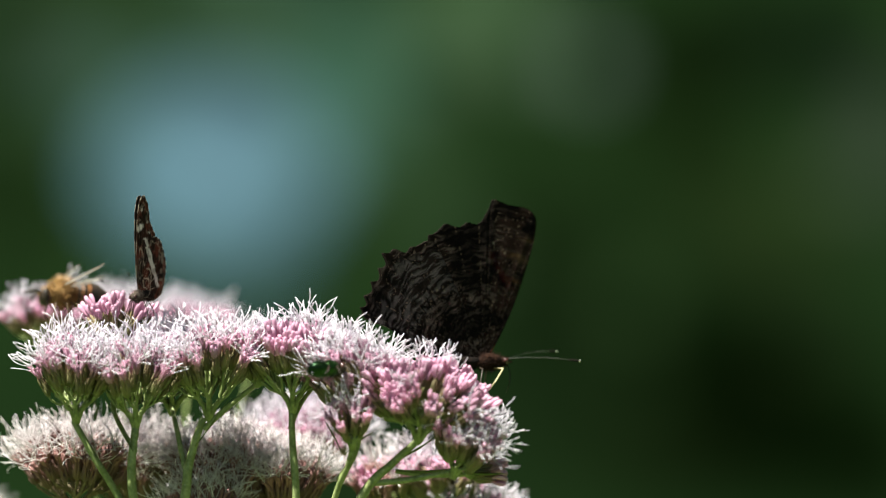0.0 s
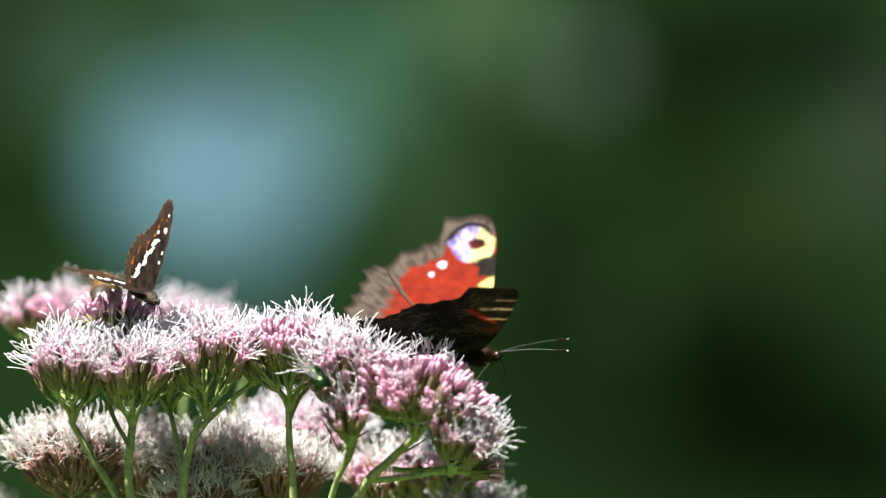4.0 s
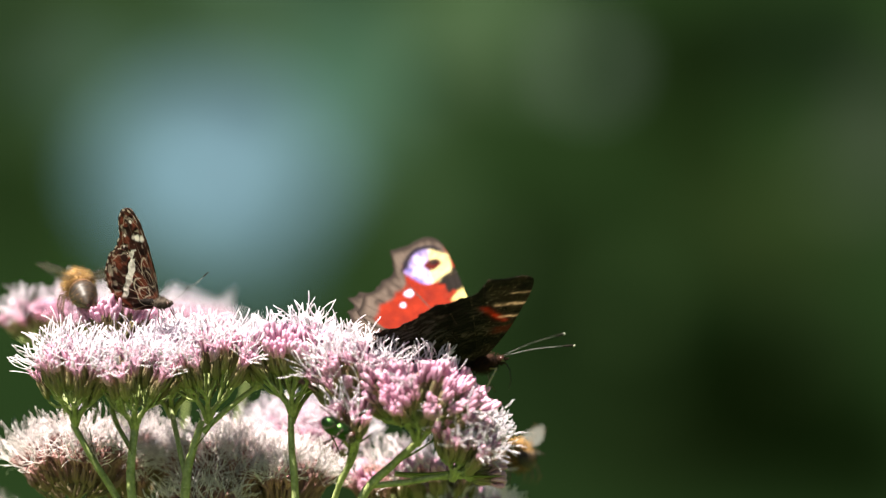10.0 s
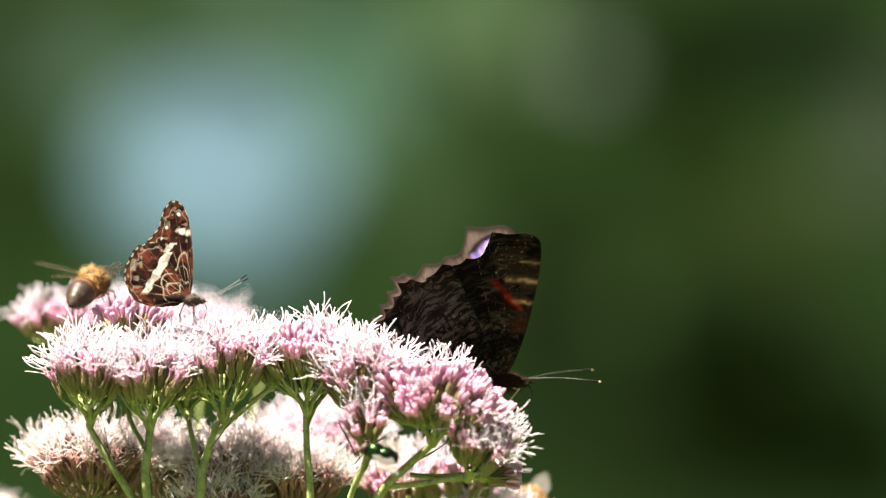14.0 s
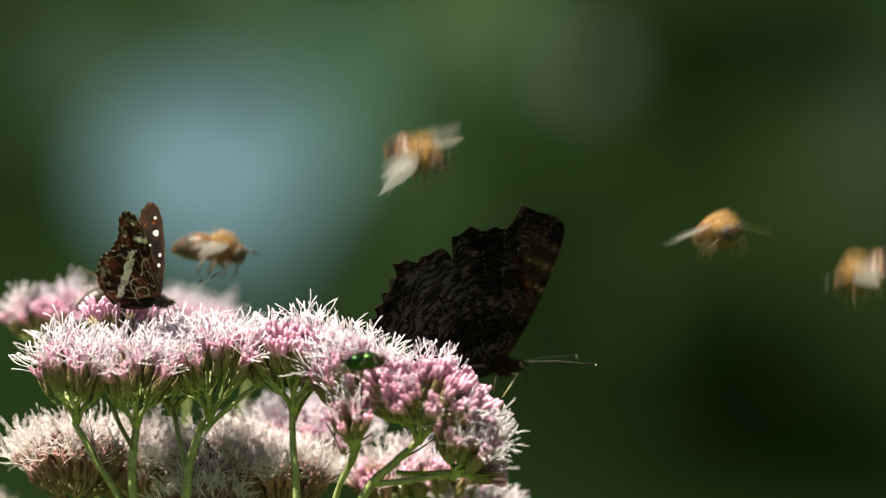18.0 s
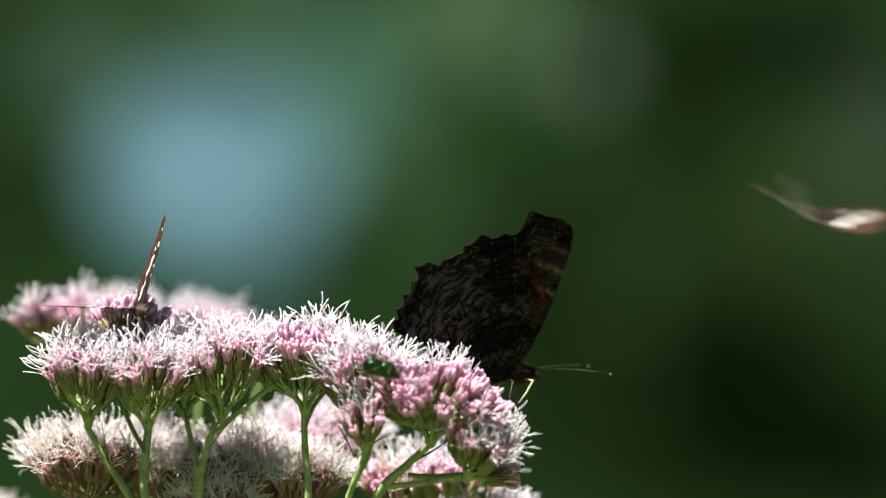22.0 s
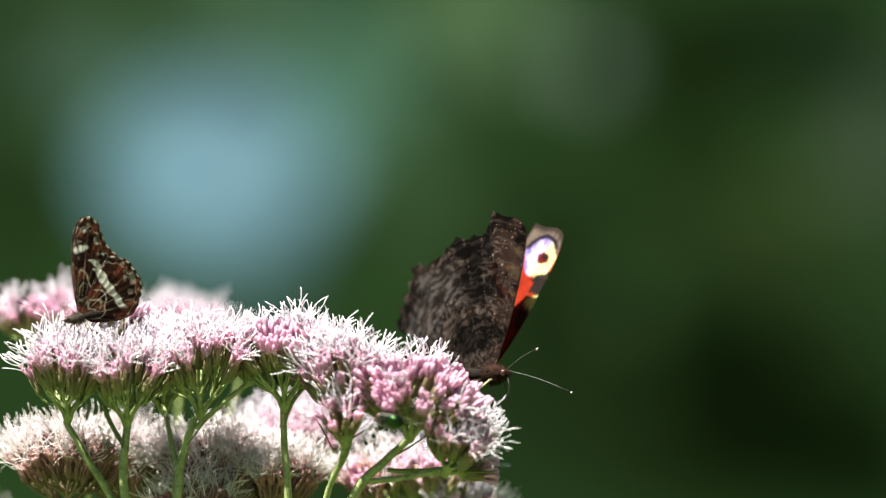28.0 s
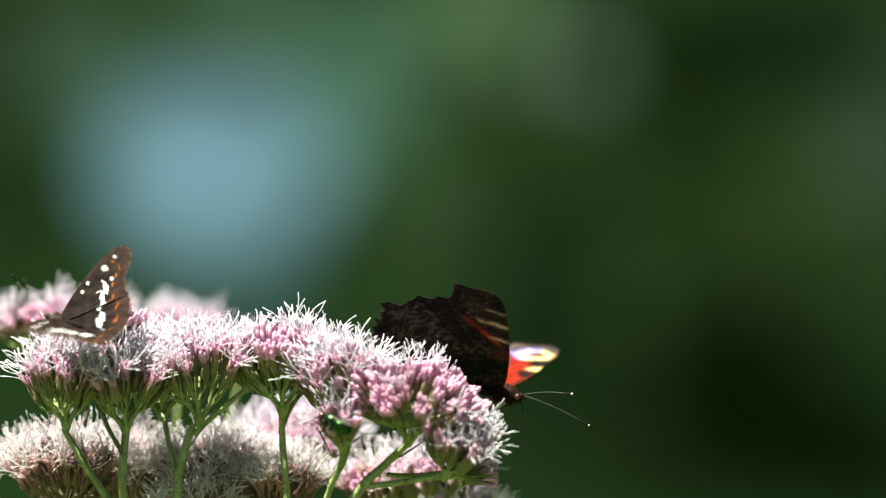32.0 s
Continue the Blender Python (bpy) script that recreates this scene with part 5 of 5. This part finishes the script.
MAP = [
    (0, -53.8, -8, -111, -4, 0, 89, 89, 0, 0),
    (1, -52.8, -7.3, -108, -5, 0, 89, 89, -1, -1),
    (1.5, -53, -8, -106, -5, 0, 89, 89, -1, -1),
    (2, -53.2, -10.3, -78, 1, -9, 89, 89, -1, -1),
    (2.5, -53.1, -7.3, -80, -32, 0, 80, 74, 2, 1),
    (3, -52.9, -9.8, -66, -45, 0, 48, 62, 1, 1),
    (3.5, -51, -8.6, -63, -18, 2, 20, 80, -2, -1),
    (5.5, -52.1, -8.8, -42, -11, 2, 10, 76, 1, 1),
    (6, -52.1, -8.8, -39, -11, 2, 0, 76, 1, 1),
    (7, -52.5, -8.8, -52, -4, 2, 0, 68, 0, 0),
    (8, -51, -8.1, -46, -2, 1, 27, 72, 0, 0),
    (8.5, -50.4, -8.9, -40, -7, 25, 89, 89, -6, -6),
    (9, -50.8, -9, -41, 0, 23, 89, 89, -5, -5),
    (10, -50.2, -8.8, -39, 0, 16, 89, 89, -5, -5),
    (11, -49.7, -8.6, -38, 2, 17, 89, 89, -5, -6),
    (12, -48.4, -7.8, -16, 1, 0, 60, 73, 0, 0),
    (13, -47.5, -8.3, 0, 1, 0, 89, 89, -2, -2),
    (16, -47.8, -7.8, 17, -5, -12, 89, 89, -2, -2),
    (17, -50.2, -8, -24, -10, 24, 89, 89, -7, -7),
    (17.2, -50.3, -8.2, -30, -4, 10, 55, 86, 0, 1),
    (17.5, -50.4, -8.4, -28, 0, 4, 72, 88, 0, 1),
    (18, -50.4, -8.9, -26, 1, 1, 66, 86, 0, 1),
    (18.5, -51, -9, -36, -3, 6, 52, 88, 0, 0),
    (19, -51.6, -9, -45, -5, 11, 70, 90, -1, -2),
    (20, -52.2, -8.8, -46, -9, 18, 70, 90, -1, -2),
    (21, -53.7, -10.2, -84, 3, 15, 53, 90, 0, 0),
    (21.4, -54.4, -10.1, -82, 1, 8, 26, 89, 0, 0),
    (21.7, -55, -10, -80, 0, 4, 14, 89, 0, 0),
    (22, -55.5, -10, -78, -1, 2, 4, 73, -1, 0),
    (22.1, -55.5, -10, -79, -1, 2, 8, 88, -1, 0),
    (22.2, -55.5, -10, -79, -2, 2, 4, 68, -1, 0),
    (23, -55.4, -8.2, -83, -15, 0, 27, 47, -1, 0),
    (24, -55.3, -11.2, -114, -17, 2, 4, 65, -3, 1),
    (24.7, -56.5, -10.8, -106, -26, 1, 30, 60, 0, 1),
    (25, -58, -10.5, -99, -34, 0, 46, 56, 0, 1),
    (25.5, -57.8, -11, -118, -24, 0, 18, 55, 2, 2),
    (26, -58, -11.8, -134, -18, 1, 45, 67, 6, 4),
    (26.5, -56.6, -11.9, -136, -20, 1, 67, 87, 1, 0),
    (28.5, -64.7, -12.1, -175, -1, -2, 89, 89, -3, -3),
    (29, -66.5, -13.6, -176, 3, 3, 89, 89, 4, 4),
    (30, -66.7, -13.8, -175, 4, 9, 89, 89, 5, 5),
    (30.5, -66.2, -12.8, -172, 4, 4, 60, 84, 2, 2),
    (31, -64.6, -11.8, -166, 3, 1, 89, 89, 1, 1),
    (31.5, -63.8, -12.2, -160, 0, 2, 70, 80, 0, 0),
    (31.7, -63.5, -12.2, -120, 0, 0, 60, 70, 0, 0),
    (32, -65.8, -11.6, -200, 21, -2, 66, -1, -9, -1),
]
# seconds, mm from the left and from the top, mm behind the plane of focus, yaw, pitch, roll
FLY = [
    (0, 58.2, 65.5, -16, 20, 0, -30), (1, 56.2, 67.4, -16, -30, -30, -20), (2, 57.4, 66.8, -17, -50, -40, -10), (3, 57.5, 67, -17, -50, -40, -10), (6, 57, 70.5, -17, -50, -45, -10),
    (7, 58, 71.5, -17, -45, -50, -10), (8, 59, 75.8, -17, -25, -35, -20), (9, 60.5, 75.5, -18, -20, -35, -30), (11, 60, 76.4, -18, -20, -25, -40), (12, 62.8, 80.1, -19, -10, 0, -40),
    (13, 63.4, 79.7, -19, 190, 10, -40), (16, 65.9, 79.5, -19, 120, 40, -60), (17, 61.8, 68.9, -19, 60, 60, 0), (18, 65, 64, -23, 10, 5, -35), (19, 64.9, 64.5, -23, 10, 5, -35),
    (20, 65.2, 63.8, -23, 10, 5, -35), (21, 65.9, 65.2, -23, 5, -10, -35), (22, 65.8, 65, -24, 0, -15, -35), (24, 68.5, 66.8, -25, 0, 0, -40), (25, 74.7, 69.7, -26, 5, 0, -40),
    (26, 75.8, 70.2, -26, 0, 0, -40), (29, 67.5, 77, -21, 180, 5, 40), (30, 66.1, 76.8, -21, 180, 0, 40), (31, 59.8, 74.3, -20, 140, 25, 20), (32, 60.8, 74.2, -20, 145, 20, 20),
]
# bees on the flowers sway with them; bees on the wing do not
BEES = [
    (1, [(0, 11, 52, 24, 200, 0, 0), (1, 20.5, 50.5, 24, 200, 0, 0), (2.5, 20, 52, 34, 200, 0, 0), (5, 19, 52, 30, 10, 10, 0), (6, 17.5, 50, 26, 10, 10, 0), (7, 18.5, 50, 26, 20, 5, 0),
         (8, 14.8, 51.5, 26, 30, 5, 0), (9, 15, 51, 22, 160, 0, 0), (10, 14, 50.2, 20, 105, 8, 0), (11, 14.8, 49.6, 20, 88, 14, 0), (13, 13.2, 49.0, 20, 86, 14, 0),
         (15.5, 15, 50.5, 22, 40, 10, 0), (16, 20.5, 51.2, 24, 20, 0, 0), (17, 22.5, 51.4, 26, 20, 0, 0), (18.5, 22, 53, 30, 30, 0, 0), (20, 20, 58, 36, 30, 0, 0), (32, 20, 60, 38, 30, 0, 0)]),
    (1, [(0, -14, 56, 10, 20, 0, 0), (5.2, -8, 54, 8, 10, 0, 0), (6, 6.2, 54.5, 6, 15, 5, 0), (7, 9, 53.4, 12, 120, -20, 0), (8, 8.6, 53, 14, 150, -30, 0), (8.6, 4, 55, 20, 170, 0, 0), (9.2, -10, 52, 24, 180, 0, 0), (32, -30, 40, 30, 180, 0, 0)]),
    (1, [(0, 92, 106, 20, -45, 0, 0), (7.5, 92, 100, 46, -45, 0, 0), (9, 91.6, 80.8, 46, -65, 0, 0), (10, 91.8, 80.2, 46, -60, 0, 0), (11, 93.0, 81.8, 46, -53, 0, 0), (12, 92.4, 81.6, 46, -57, 0, 0),
         (13, 92.2, 81.6, 46, -57, 0, 0), (14.5, 91, 92, 46, -45, 0, 0), (16, 93, 102, 46, -35, 0, 0), (21.8, 92, 100, 46, -35, 0, 0), (23, 90.6, 76.4, 46, -55, 0, 0), (24, 90.4, 79.4, 46, -45, 0, 0), (25, 91, 82.4, 46, -35, 0, 0), (27, 92, 96, 46, -25, 0, 0), (32, 93, 102, 18, -25, 0, 0)]),
    (0, [(0, -60, 20, 20, -20, 0, 0), (15.5, -20, 52, 18, -20, 0, 0), (16.2, 0, 46, 16, -20, 0, 0), (16.4, 2.4, 35.5, 12, -60, 5, 0), (16.6, 15.4, 37, 10, -90, 0, -10), (16.8, 55.4, 36.4, 8, -110, 0, 5),
         (17, 61.4, 50, 8, -114, -8, -8), (17.2, 94, 25, 6, -100, 0, 10), (17.4, 123, 26, 4, -80, 0, 10), (17.5, 114.8, 42.5, 2, -60, -10, 0), (17.6, 101, 58, 0, -80, 0, 20), (17.8, 81.6, 53.3, -8, -70, 10, 10),
         (18, 75, 27.5, 4, -40, -15, 30), (18.2, 92, -12, 10, 20, 20, 0), (19, 160, -60, 10, 20, 20, 0), (19.8, 104, -16, 20, 20, 10, 0), (19.9, 69, 9.7, 24, 20, 0, 0), (20, 36, -18, 20, 20, 20, 0), (20.5, -40, -80, 10, 20, 20, 0), (32, -120, -80, 10, 20, 0, 0)]),
    (0, [(0, -80, 60, 30, 0, 0, 0), (16.4, -20, 58, 34, 0, 0, 0), (17, 28, 54, 38, 0, 0, 0), (17.4, 39.5, 50, 40, 20, 0, 0), (17.8, 38.5, 50.4, 40, 10, 0, 0), (18, 39.5, 44, 42, -15, -12, 0), (18.2, 46, 51, 60, -30, -20, 0),
         (18.4, 28, 39.6, 50, 150, 20, 0), (18.7, -20, 20, 50, 170, 10, 0), (32, -120, 0, 50, 170, 0, 0)]),
    (0, [(0, 300, 60, 12, 180, 0, 0), (17, 230, 58, 12, 180, 0, 0), (17.6, 145, 54, 10, 180, 0, 0), (17.8, 118.8, 49.3, 8, 200, 5, 10), (18, 127.7, 40.8, 4, 295, 0, 5), (18.2, 152, 20, 4, 330, 20, 0), (18.5, 200, -10, 4, 340, 20, 0), (32, 300, -40, 10, 340, 0, 0)]),
    (0, [(0, 260, -60, -20, 180, 0, 0), (17.4, 175, -40, 10, 200, -20, 0), (17.8, 152, 9, 14, 230, -40, 0), (18, 151.5, 48.7, 20, 190, -20, 0), (18.2, 133, 81, 30, 200, -30, 0), (18.4, 153.5, 59, 24, 60, 20, 0), (18.8, 200, 40, 10, 40, 10, 0),
         (19.2, 230, 30, 16, 100, 0, 0), (19.45, 180, 30, 20, 170, 0, 0), (19.6, 123.7, 27.1, 20, 196, 12, 0), (19.7, 43.2, 21.8, 30, 200, -30, 0), (19.8, -24, 40, 30, 190, 0, 0), (32, -260, 20, 30, 180, 0, 0)]),
    (0, [(0, 240, -60, -160, 180, 0, 0), (18, 190, -30, -180, 200, 0, 0), (18.4, 136, 14.5, -150, 230, -10, 20), (18.5, 131, 23.5, -30, 250, 0, 0), (18.7, 100, -20, 0, 150, 20, 0), (32, 60, -90, 0, 150, 0, 0)]),
    (0, [(0, 60, -60, 30, 0, 0, 0), (18.9, -40, 40, 400, 0, 0, 0), (19.15, -6, 41.4, 400, 0, 0, 0), (19.3, 50.8, 41.2, 400, 0, 0, 0), (19.4, 76.8, 45.2, 400, 10, 0, 0), (19.5, 61, 46.5, 400, 60, 0, 0), (19.8, 114.8, 33.1, 400, 10, 20, 0), (19.9, 120.8, 17, 400, 60, 20, 0), (20, 172, -16, 400, 60, 0, 0), (24.05, 34, -24, 20, 0, 0, 0), (24.5, 64.4, 34, 14, 10, 5, 0), (25.2, 120, -20, 20, 20, 10, 0), (29.8, 10, -20, 270, -50, 0, 0), (31, 36, 26.4, 270, -50, 0, 0), (31.9, 70, -16, 270, -50, 0, 0), (32, 74, -20, 270, -50, 0, 0)]),
]

# seconds, mm from the left and from the top, steps behind the plane of focus, yaw, pitch, roll
WHITE = [(0, -90, 80, 70, 60, 0, 40), (10.6, -50, 60, 70, 60, 20, 40), (10.8, 0, 27, 70, 40, 60, 50), (10.9, -16, 10, 70, 40, 60, 40), (11, 3, -9, 70, 40, 60, 60), (11.1, -14, -36, 70, 40, 60, 60), (11.3, -60, -60, 70, 40, 60, 60), (15, -90, 60, 70, 20, 40, 60),
         (19.1, -20, 100, 70, 20, 60, 60), (19.2, -4, 90, 70, 20, 60, 60), (19.3, -5, 75.5, 70, 20, 60, 60), (19.4, -22, 64, 70, 20, 60, 60), (32, -120, 20, 70, 20, 60, 60)]
RED_FLYER = [(0, -140, 80, 80, 0, 60, 60), (19.4, -60, 66, 80, 0, 90, 60), (19.6, -10, 57, 90, 0, 120, 70), (19.7, 86.0, 25.9, 110, 20, 132, 90), (19.8, 57.5, 52, 120, 0, 150, 60), (19.9, 50, 100, 90, 0, 160, 60), (32, 50, 140, 90, 0, 160, 60)]
BROWN_FLYER = [(0, 260, 60, 40, 180, 0, 60), (21.7, 190, 44, 40, 180, 0, 50), (22, 143.6, 37.6, 50, 120, 20, 10), (22.1, 118, 30, 50, 95, 22, 0), (22.2, 74.3, 17.8, 50, 130, 40, 20), (22.3, 21.8, 17.8, 50, 175, 50, 50), (22.4, -30, 14, 50, 180, 40, 60), (32, -200, 0, 40, 180, 40, 60)]
# seconds, degrees down of the right and of the left antenna
ANTENNAE = [(0, -3, 0), (14, -3, 0), (16, -2, 7), (24, -2, 7), (25, -8, 14), (26, -14, 20), (28.5, -22, 23), (32, -18, 22)]


def at_time(rows, t):
    for p, q in zip(rows, rows[1:]):
        if t <= q[0]:
            k = max(0.0, (t - p[0]) / (q[0] - p[0]))
            return [a + (b - a) * k for a, b in zip(p[1:], q[1:])]
    return list(rows[-1][1:])


def sway(t):
    """How the flowers have moved by then."""
    dx, dz, turn = at_time(SWAY, t)
    pivot = field(45, 70)
    return Matrix.Translation((dx * MM, 0, -dz * MM)) @ Matrix.Translation(pivot) @ pose(0, 0, 0, 0, turn, 0) @ Matrix.Translation(-pivot)


def flutter(thing, wings, rows, times, depth):
    body, blades = [], [[] for _ in wings]
    for t in sorted(set(times) | {r[0] for r in rows}):
        x, z, yaw, pitch, roll, right, left, sweep_r, sweep_l = at_time(rows, t)
        shift = at_time(SWAY, t)
        place = field(78.4 + x + shift[0], 44.1 - z + shift[1], at_time(depth, t)[0])
        body.append((t, pose(place.x, place.y, place.z, roll, -pitch, yaw)))
        for i, (lift, s) in enumerate(((-right, -sweep_r), (-right, 0), (left, sweep_l), (left, 0))):
            drop = 0.0 if i % 2 == 0 else -0.00012
            blades[i].append((t, pose(0, 0, 0, lift) @ pose(0, 0, drop, 0, 0, -s)))
    walk(thing, body)
    for wing, path in zip(wings, blades):
        walk(wing, path)


def crawl(thing, rows, times, carried):
    path = []
    for t in times:
        u, v, d, yaw, pitch, roll = at_time(rows, t)
        if carried:
            dx, dz, _ = at_time(SWAY, t)
            u, v = u + dx, v + dz
        p = field(u, v, d)
        path.append((t, pose(p.x, p.y, p.z, roll, -pitch, yaw)))
    walk(thing, path)


def beat_wings(insect, spans):
    """Spread the wings of a bee on the wing and beat them up and down, frame by frame, in the spans given."""
    for wing in [c for c in insect.children if c.name.startswith("wing")]:
        place = wing.location.copy()
        side, fore = (1 if place.y > 0 else -1), place.x > 0
        rows = []
        for start, end in spans:
            for k in range(round(start * FPS), round(end * FPS) + 1):
                rows.append((k / FPS, 34 if k % 2 else -22))
        rows = [(0.0, 10), *rows, (32.0, 10)]
        walk(wing, [(t, Matrix.Translation(place) @ pose(0, 0, 0, lift * side) @ pose(0, 0, 0, 0, 0, (98 if fore else 116) * side)) for t, lift in rows])


def fly_past(thing, wings, rows, spans):
    """Fly along the rows, the wings clapping up and down in the spans given."""
    crawl(thing, rows, [r[0] for r in rows], False)
    lifts = [(0.0, 15)]
    for start, end in spans:
        lifts += [(start + 0.05 * k, 62 if k % 2 else 12) for k in range(round((end - start) / 0.05) + 1)]
    lifts.append((32.0, 15))
    for i, wing in enumerate(wings):
        side, drop = (-1 if i < 2 else 1), (0.0 if i % 2 == 0 else -0.00012)
        walk(wing, [(t, pose(0, 0, drop, side * lift) @ pose(0, 0, 0, 0, 0, 0 if i % 2 else side * 6)) for t, lift in lifts])


def droop(thing, rows):
    for antenna in [c for c in thing.children if c.name.startswith("antenna")]:
        side = 1 if antenna.data.vertices[0].co.y > 0 else -1
        base = Vector((4.5, 0.4 * side, -0.1)) * MM
        walk(antenna, [(r[0], Matrix.Translation(base) @ pose(0, 0, 0, 0, r[1] if side < 0 else r[2]) @ Matrix.Translation(-base)) for r in rows])


def motions():
    beat = sorted({r[0] for r in SWAY} | {4.0, 4.5, 5.0, 14.0, 14.5, 15.0, 27.0, 27.5, 28.0})
    for plant in ALL_STALKS:
        home = Matrix.Translation(plant.location)
        walk(plant, [(t, sway(t) @ home) for t in beat])
    flutter(peacock, peacock_wings, PEACOCK, beat, [(0, 15), (32, 15)])
    flutter(map_fly, map_wings, MAP, beat, [(0, 2), (25, -1), (28.5, -8), (32, -8)])
    crawl(fly, FLY, beat, True)
    for insect, (carried, rows) in zip(bees, BEES):
        crawl(insect, rows, sorted(set(beat) | {r[0] for r in rows}), carried)
    for insect in bees[3:8]:
        beat_wings(insect, ((16.0, 18.8), (19.4, 20.1)))
    beat_wings(bees[8], ((19.1, 20.3), (24.1, 25.0), (30.2, 31.8)))
    droop(peacock, ANTENNAE)
    fly_past(white, white_wings, WHITE, ((10.6, 11.2), (19.0, 19.5)))
    fly_past(red_flyer, red_flyer_wings, RED_FLYER, ((19.5, 19.9),))
    fly_past(brown_flyer, brown_flyer_wings, BROWN_FLYER, ((21.8, 22.5),))


motions()
